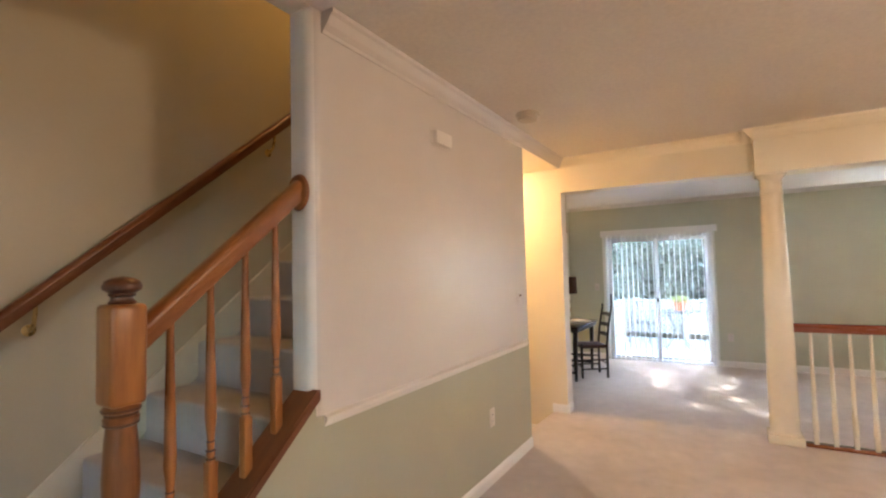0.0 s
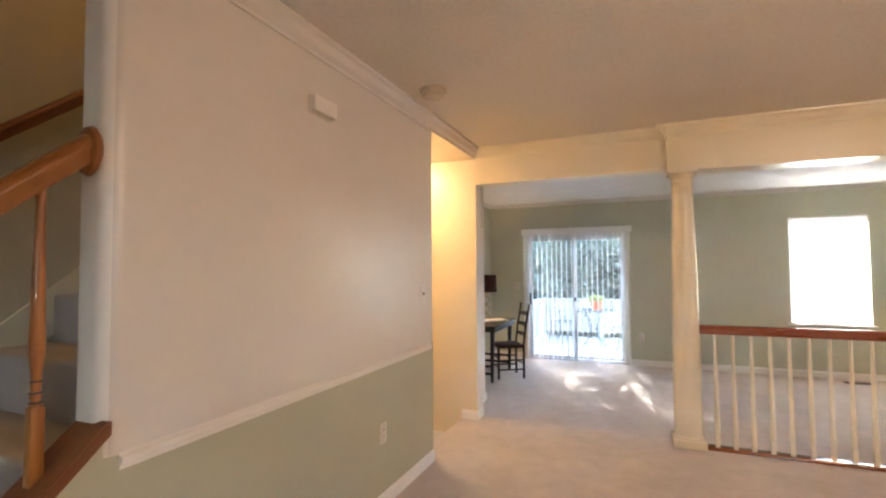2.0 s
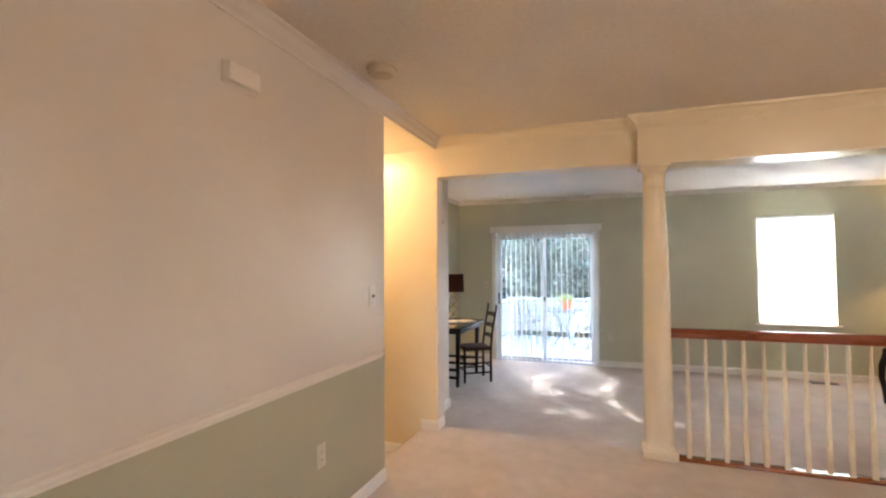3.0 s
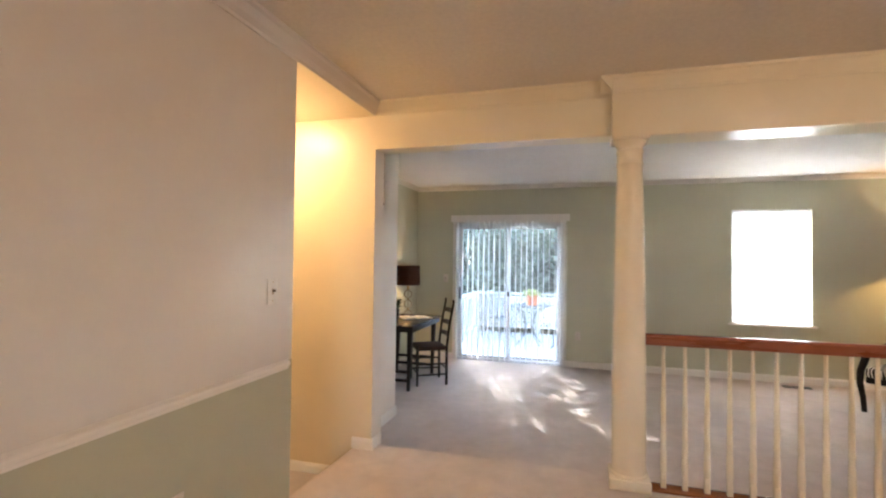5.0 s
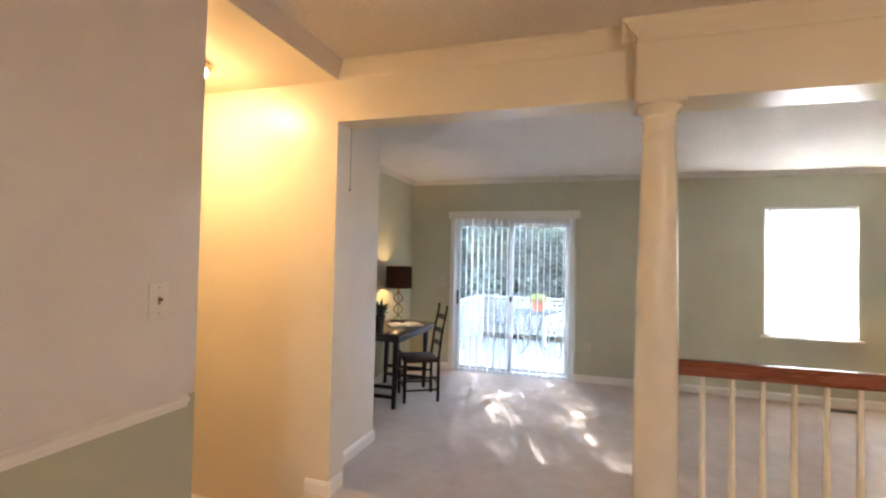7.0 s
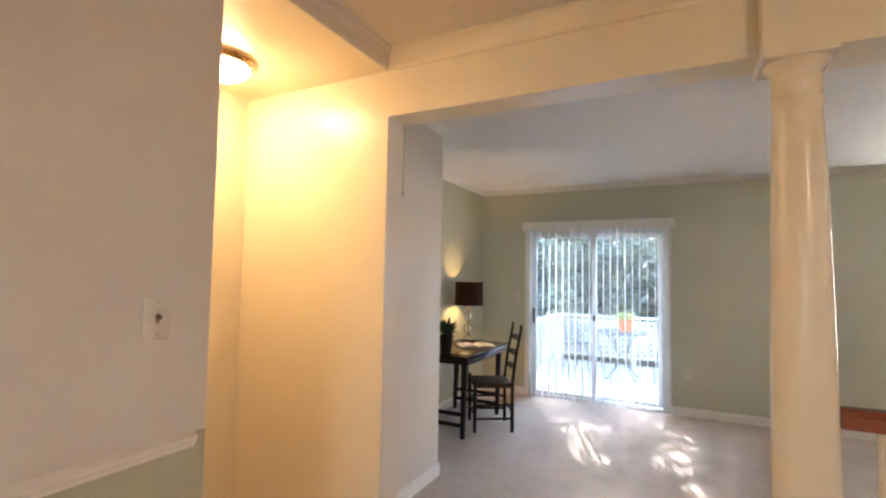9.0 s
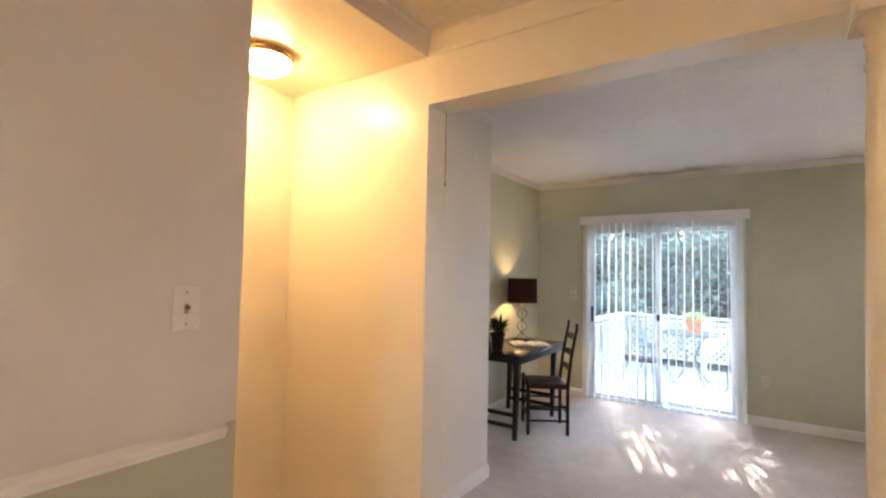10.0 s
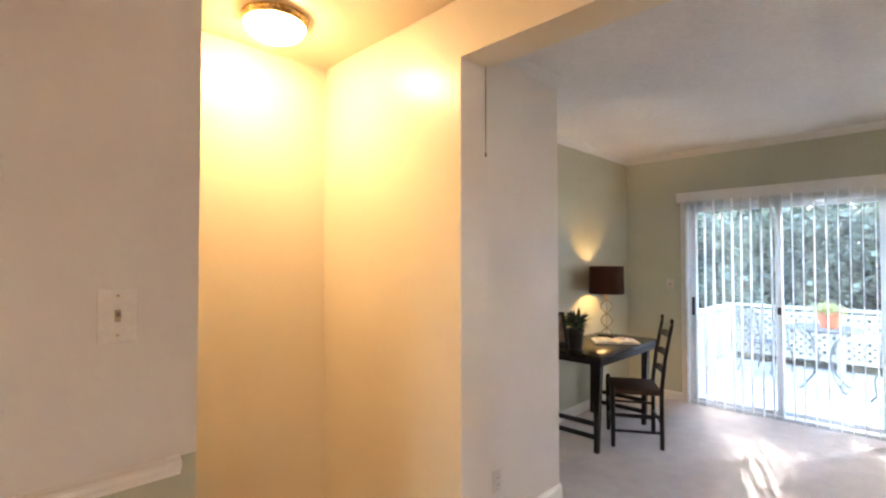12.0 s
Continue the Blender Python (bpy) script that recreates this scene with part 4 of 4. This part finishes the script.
for y, z, w in ((-0.185, 0.20, 0.185), (0.185, 0.16, 0.20), (0.185, 0.29, 0.20)):
    bm = B()
    tube(bm, [(-w, y, z), (w, y, z)], 0.011, 10)
    part("stretcher", bm, "black_wood", chair, smooth=True)
for z, yb in ((0.60, -0.197), (0.74, -0.217), (0.89, -0.246)):
    bm = B()
    pts = []
    for i in range(9):
        u = -1 + i / 4
        pts.append((u * 0.18, yb - 0.02 * (1 - u * u)))
    hgt = [0.042 + 0.016 * (1 - (-1 + i / 4) ** 2) for i in range(9)]
    lo = [[bm.verts.new((x, y + d, z - 0.020)) for x, y in pts] for d in (-0.006, 0.006)]
    hi = [[bm.verts.new((x, y + d - 0.006, z - 0.020 + h)) for (x, y), h in zip(pts, hgt)] for d in (-0.006, 0.006)]
    for i in range(8):
        bm.faces.new((lo[0][i], lo[0][i + 1], hi[0][i + 1], hi[0][i]))
        bm.faces.new((lo[1][i], hi[1][i], hi[1][i + 1], lo[1][i + 1]))
        bm.faces.new((hi[0][i], hi[0][i + 1], hi[1][i + 1], hi[1][i]))
        bm.faces.new((lo[0][i], lo[1][i], lo[1][i + 1], lo[0][i + 1]))
    part("back_slat", bm, "black_wood", chair, smooth=True)
bm = B()
box(bm, -0.195, 0.195, -0.19, 0.195, SH - 0.045, SH + 0.008, 0.020, 3)
part("seat", bm, "brown_seat", chair, "dark brown padded seat", smooth=True)

# ---- armchair in zebra print, with a red pillow ----
arm = thing("armchair", Matrix.Translation((3.66, 11.38, LZ)) @ pose(0, 0, 0, 0, 0, -45), "dark wooden armchair with zebra striped seat", "armchair")
for x in (-0.30, 0.30):
    bm = B()
    tube(bm, [(x, -0.30, 0.0), (x * 1.02, -0.315, 0.16), (x * 1.08, -0.335, 0.30), (x * 1.08, -0.32, 0.42), (x * 1.0, -0.27, 0.55), (x, -0.26, 0.60)], 0.024, 12, 0.038)
    part("front_leg", bm, "black_wood", arm, smooth=True)
    bm = B()
    tube(bm, [(x * 0.95, 0.36, 0.0), (x * 0.95, 0.30, 0.4), (x * 0.95, 0.36, 0.95)], 0.024, 12, 0.02)
    part("back_leg", bm, "black_wood", arm, smooth=True)
    bm = B()
    tube(bm, [(x, -0.30, 0.60), (x, -0.1, 0.63), (x * 0.97, 0.33, 0.66)], 0.022, 12)
    part("armrest", bm, "black_wood", arm, smooth=True)
bm = B()
box(bm, -0.29, 0.29, -0.30, 0.31, 0.30, 0.365, 0.01)
part("seat_rail", bm, "black_wood", arm, smooth=True)
bm = B()
box(bm, -0.30, 0.30, -0.315, 0.30, 0.362, 0.46, 0.04, 4)
part("seat_cushion", bm, "zebra_cloth", arm, "black and white zebra striped cushion", smooth=True)
bm = B()
box(bm, -0.27, 0.27, 0.29, 0.36, 0.46, 0.98, 0.03, 4)
part("backrest", bm, "zebra_cloth", arm, "black and white zebra striped back", smooth=True)
pillow = thing("throw_pillow", Matrix.Translation((3.74, 11.46, LZ + 0.455)) @ pose(0, 0, 0, -20, 0, -45), "red throw pillow leaning in the zebra armchair", "pillow")
bm = B()
N = 12
grid = {}
for sgn in (-1, 1):
    for i in range(N + 1):
        for j in range(N + 1):
            u, v = -1 + 2 * i / N, -1 + 2 * j / N
            t = 0.075 * (max(0, 1 - u ** 4) * max(0, 1 - v ** 4)) ** 0.6
            grid[sgn, i, j] = bm.verts.new((0.20 * u * (1 - 0.06 * (1 - v * v)), sgn * t, 0.20 + 0.20 * v * (1 - 0.06 * (1 - u * u))))
    for i in range(N):
        for j in range(N):
            bm.faces.new((grid[sgn, i, j], grid[sgn, i + 1, j], grid[sgn, i + 1, j + 1], grid[sgn, i, j + 1]))
bmesh.ops.remove_doubles(bm, verts=bm.verts, dist=0.0005)
part("cover", bm, "red_cloth", pillow, smooth=True)

fl = thing("floor_lamp", Matrix.Translation((4.3, 12.1, LZ)), "lit floor lamp with pale shade beside the armchair", "floor lamp")
bm = B()
lathe(bm, [(0.14, 0), (0.14, 0.012), (0.03, 0.03), (0.010, 0.05), (0.010, 1.42), (0.018, 1.44), (0.018, 1.50)], 24)
part("stand", bm, "black_iron", fl, smooth=True)
bm = B()
lo = [bm.verts.new((0.20 * math.cos(2 * math.pi * i / 40), 0.20 * math.sin(2 * math.pi * i / 40), 1.50)) for i in range(40)]
hi = [bm.verts.new((0.13 * math.cos(2 * math.pi * i / 40), 0.13 * math.sin(2 * math.pi * i / 40), 1.76)) for i in range(40)]
for i in range(40):
    bm.faces.new((lo[i], lo[(i + 1) % 40], hi[(i + 1) % 40], hi[i]))
part("shade", bm, "shade_cloth", fl, smooth=True)

# foyer lamp behind the walker
fo = thing("ceiling_lamp", Matrix.Translation((2.2, 5.5, FC)), "lit flush ceiling lamp in the foyer", "ceiling lamp")
bm = B()
lathe(bm, [(0.14, 0.0), (0.15, -0.01), (0.15, -0.03), (0.13, -0.035)], 32)
part("rim", bm, "brass", fo, smooth=True)
bm = B()
lathe(bm, [(0.130, -0.034), (0.126, -0.050), (0.105, -0.072), (0.06, -0.088), (0.015, -0.092)], 32)
part("dome", bm, "lit_glass", fo, "glowing white glass dome", smooth=True).visible_shadow = False

# ---- outside: deck, fence, patio set, trees ----
bm = B()
box(bm, -90, 90, -90, 120, -0.75, -0.65)
structure("ground", bm, "lawn", "grassy ground behind the house", "ground")
deck = thing("deck", Matrix.Translation((0, 12.64, -0.21)), "pale wooden deck outside the patio door", "deck", kind="structure")
bm = B()
box(bm, -2.6, 3.6, 0, 0.138, -0.03, 0.0, 0.004, 1)
board_me = mesh_of("board", bm, "deck_wood")
for k in range(21):
    b = new("board", board_me)
    b.parent, b.location = deck, (0, 0.01 + k * 0.143, 0)
for x in (-2.4, 0.5, 3.4):
    bm = B()
    box(bm, x - 0.04, x + 0.04, 0.02, 2.98, -0.44, -0.032)
    part("joist", bm, "deck_wood", deck)
DZ = -0.21


def fence(m, length, label):
    f = thing("lattice_fence", m, label, "fence", "deck fences")
    n = max(2, round(length / 1.25) + 1)
    for i in range(n):
        x = length * i / (n - 1)
        bm = B()
        box(bm, x - 0.045, x + 0.045, -0.045, 0.045, 0, 0.86, 0.005, 1)
        part("post", bm, "fence_paint", f)
    for z0, z1, w in ((0.83, 0.87, 0.065), (0.75, 0.80, 0.025), (0.13, 0.18, 0.025)):
        bm = B()
        box(bm, -0.05, length + 0.05, -w, w, z0, z1, 0.004, 1)
        part("rail", bm, "fence_paint", f)
    zl, zh, step, w = 0.16, 0.76, 0.105, 0.019
    H = zh - zl
    for sgn, yy in ((1, -0.006), (-1, 0.006)):
        c = -H
        while c < length:
            a0, a1 = max(c, 0.0), min(c + H, length)
            if a1 - a0 > 0.03:
                za, zb = (zl + (a0 - c), zl + (a1 - c)) if sgn > 0 else (zh - (a0 - c), zh - (a1 - c))
                bm = B()
                o = w * 0.70711
                prism(bm, [(a0 - o, za + sgn * o), (a1 - o, zb + sgn * o), (a1 + o, zb - sgn * o), (a0 + o, za - sgn * o)], yy - 0.004, yy + 0.004, "y")
                part("lattice_strip", bm, "fence_paint", f)
            c += step
    return f


fence(Matrix.Translation((-1.80, 15.50, DZ)), 5.2, "weathered pale lattice fence at the deck's far edge")
fence(Matrix.Translation((-1.80, 12.80, DZ)) @ pose(0, 0, 0, 0, 0, 90), 2.60, "weathered pale lattice fence along the deck's side")

table = thing("patio_table", Matrix.Translation((-0.56, 14.35, DZ)), "round grey metal patio table on the deck", "patio table")
bm = B()
lathe(bm, [(0.385, 0.700), (0.395, 0.708), (0.395, 0.722), (0.385, 0.73), (0.02, 0.73)], 48)
part("tabletop", bm, "grey_iron", table, smooth=True)
for k in range(4):
    a = math.pi / 4 + k * math.pi / 2
    bm = B()
    tube(bm, [(r * math.cos(a), r * math.sin(a), z) for r, z in ((0.30, 0.70), (0.16, 0.55), (0.07, 0.36), (0.14, 0.16), (0.27, 0.02), (0.31, 0.012))], 0.010, 8)
    part("leg", bm, "grey_iron", table, smooth=True)
pot = thing("flower_pot", Matrix.Translation((-0.50, 14.30, DZ + 0.73)), "orange terracotta pot of yellow-green flowers on the patio table", "flower pot")
bm = B()
lathe(bm, [(0.085, 0.0), (0.115, 0.15), (0.128, 0.155), (0.128, 0.195), (0.115, 0.195), (0.110, 0.17)], 32)
part("pot", bm, "terracotta", pot, smooth=True)
bm = B()
for k in range(260):
    a, r, h = random.uniform(0, 6.283), 0.15 * math.sqrt(random.random()), random.uniform(0.19, 0.30)
    p = Vector((r * math.cos(a), r * math.sin(a), h - r * 0.3))
    d = Vector((random.uniform(-1, 1), random.uniform(-1, 1), random.uniform(-0.2, 1))).normalized() * 0.045
    blade(bm, p, p + d, 0.016)
part("flowers", bm, "flower_leaf", pot, "yellow-green flowers and leaves")


def patio_chair(m):
    c = thing("patio_chair", m, "grey wrought metal patio chair with scrolled legs", "patio chair", "patio chairs")
    bm = B()
    lathe(bm, [(0.20, 0.425), (0.208, 0.432), (0.208, 0.442), (0.20, 0.448), (0.02, 0.446)], 32)
    part("seat", bm, "grey_iron", c, smooth=True)
    for x in (-0.17, 0.17):
        bm = B()
        tube(bm, [(x, 0.18, 0.43), (x * 1.1, 0.23, 0.24), (x * 1.15, 0.21, 0.08), (x * 1.2, 0.26, 0.010)], 0.009, 8)
        part("front_leg", bm, "grey_iron", c, smooth=True)
        bm = B()
        tube(bm, [(x * 1.15, -0.26, 0.010), (x, -0.19, 0.25), (x, -0.20, 0.45), (x * 0.95, -0.27, 0.80), (x * 0.5, -0.29, 0.88), (0, -0.295, 0.90)], 0.009, 8)
        part("back_leg", bm, "grey_iron", c, smooth=True)
        bm = B()
        tube(bm, [(x, -0.225, 0.64), (x * 1.35, -0.05, 0.66), (x * 1.35, 0.12, 0.64), (x * 1.1, 0.18, 0.44)], 0.008, 8)
        part("arm", bm, "grey_iron", c, smooth=True)
    for x in (-0.08, 0.0, 0.08):
        bm = B()
        tube(bm, [(x, -0.19, 0.44), (x * 0.5, -0.24, 0.66), (x, -0.285, 0.87)], 0.005, 6)
        part("spindle", bm, "grey_iron", c, smooth=True)
    return c


patio_chair(Matrix.Translation((-1.22, 14.72, DZ)) @ pose(0, 0, 0, 0, 0, -115))
patio_chair(Matrix.Translation((0.20, 14.0, DZ)) @ pose(0, 0, 0, 0, 0, 60))


def tree(x, y, h, seed, spread, dense=8, low=0.1, loose=0.32, leaves=13):
    rnd = random.Random(seed)
    t = thing("tree", Matrix.Translation((x, y, -0.66)), "leafy green tree beyond the deck", "tree", "trees behind the deck")
    bm = B()
    lean = rnd.uniform(-0.3, 0.3)
    trunk = [(lean * (i / 6) ** 2, rnd.uniform(-0.04, 0.04), h * 0.8 * i / 6) for i in range(7)]
    tube(bm, trunk, rnd.uniform(0.09, 0.15), 10, 0.03)
    ends = []
    for k in range(26):
        f = rnd.uniform(low, 0.97)
        i = min(5, int(f * 6))
        p = Vector(trunk[i]).lerp(Vector(trunk[i + 1]), f * 6 - i)
        a = rnd.uniform(0, 6.283)
        r = spread * rnd.uniform(0.6, 1.0) * (1.1 - f * 0.6)
        q = p + Vector((r * math.cos(a), r * math.sin(a), rnd.uniform(0.1, 0.6)))
        mid = p.lerp(q, 0.5) + Vector((0, 0, 0.12))
        tube(bm, [p, mid, q], 0.03, 6, 0.008)
        ends += [q, mid, p.lerp(q, 0.75)]
    part("trunk", bm, "bark", t, smooth=True)
    vs, fs = [], []
    for e in ends:
        for c in range(dense):
            cc = e + Vector((rnd.gauss(0, loose), rnd.gauss(0, loose), rnd.gauss(0, loose * 0.9)))
            for l in range(leaves):
                p = cc + Vector((rnd.gauss(0, 0.10), rnd.gauss(0, 0.10), rnd.gauss(0, 0.08)))
                d = Vector((rnd.uniform(-1, 1), rnd.uniform(-1, 1), rnd.uniform(-0.8, 0.5))).normalized()
                s = d.cross(Vector((rnd.uniform(-1, 1), rnd.uniform(-1, 1), 1))).normalized() * rnd.uniform(0.026, 0.048)
                ln = rnd.uniform(0.09, 0.17)
                n0 = len(vs)
                vs += [p, p + d * ln * 0.45 + s, p + d * ln, p + d * ln * 0.45 - s]
                fs.append((n0, n0 + 1, n0 + 2, n0 + 3))
    me = bpy.data.meshes.new("crown")
    me.from_pydata([tuple(v) for v in vs], [], fs)
    me.materials.append(M["leaf"])
    o = new("crown", me)
    o.parent = t
    o["label"] = "loose crown of many small leaves"


spots = [(-1.75, 18.1), (-2.3, 19.6), (0.6, 19.4), (-1.4, 21.6), (3.0, 19.8), (-4.2, 17.6), (-3.0, 18.9), (-1.9, 17.3), (-0.9, 18.6), (0.1, 17.5), (1.2, 18.5), (2.4, 17.6), (3.6, 18.6), (-5.4, 19.2), (-2.4, 20.8), (-0.2, 20.6), (2.0, 20.9),
         (-4.6, 21.5), (4.6, 20.5), (-6.6, 18.0), (-3.5, 16.9), (-4.9, 18.2), (-6.3, 20.6), (-3.8, 20.0), (-7.4, 22.0), (-1.2, 23.0), (1.0, 23.2), (-3.2, 23.4), (3.2, 22.8), (-5.6, 23.5), (5.6, 22.6)]
# tall trees added with crowns out of view, to break the sun into dapples
spots += [(-2.75, 17.9), (-3.5, 18.2)]
sun_filter = {(-1.75, 18.1), (-3.0, 18.9), (-2.3, 19.6), (-2.75, 17.9), (-3.5, 18.2)}
random.seed(3)
for i, (x, y) in enumerate(spots):
    h = random.uniform(8.0, 9.5) + (y - 17) * 0.5 if (x, y) in sun_filter else random.uniform(3.0, 3.6) + (y - 17) * 0.45
    tree(x, y, h, 100 + i, random.uniform(1.3, 1.8), *((3, 0.50, 0.9, 16) if (x, y) in sun_filter else (8, 0.10, 0.32)))
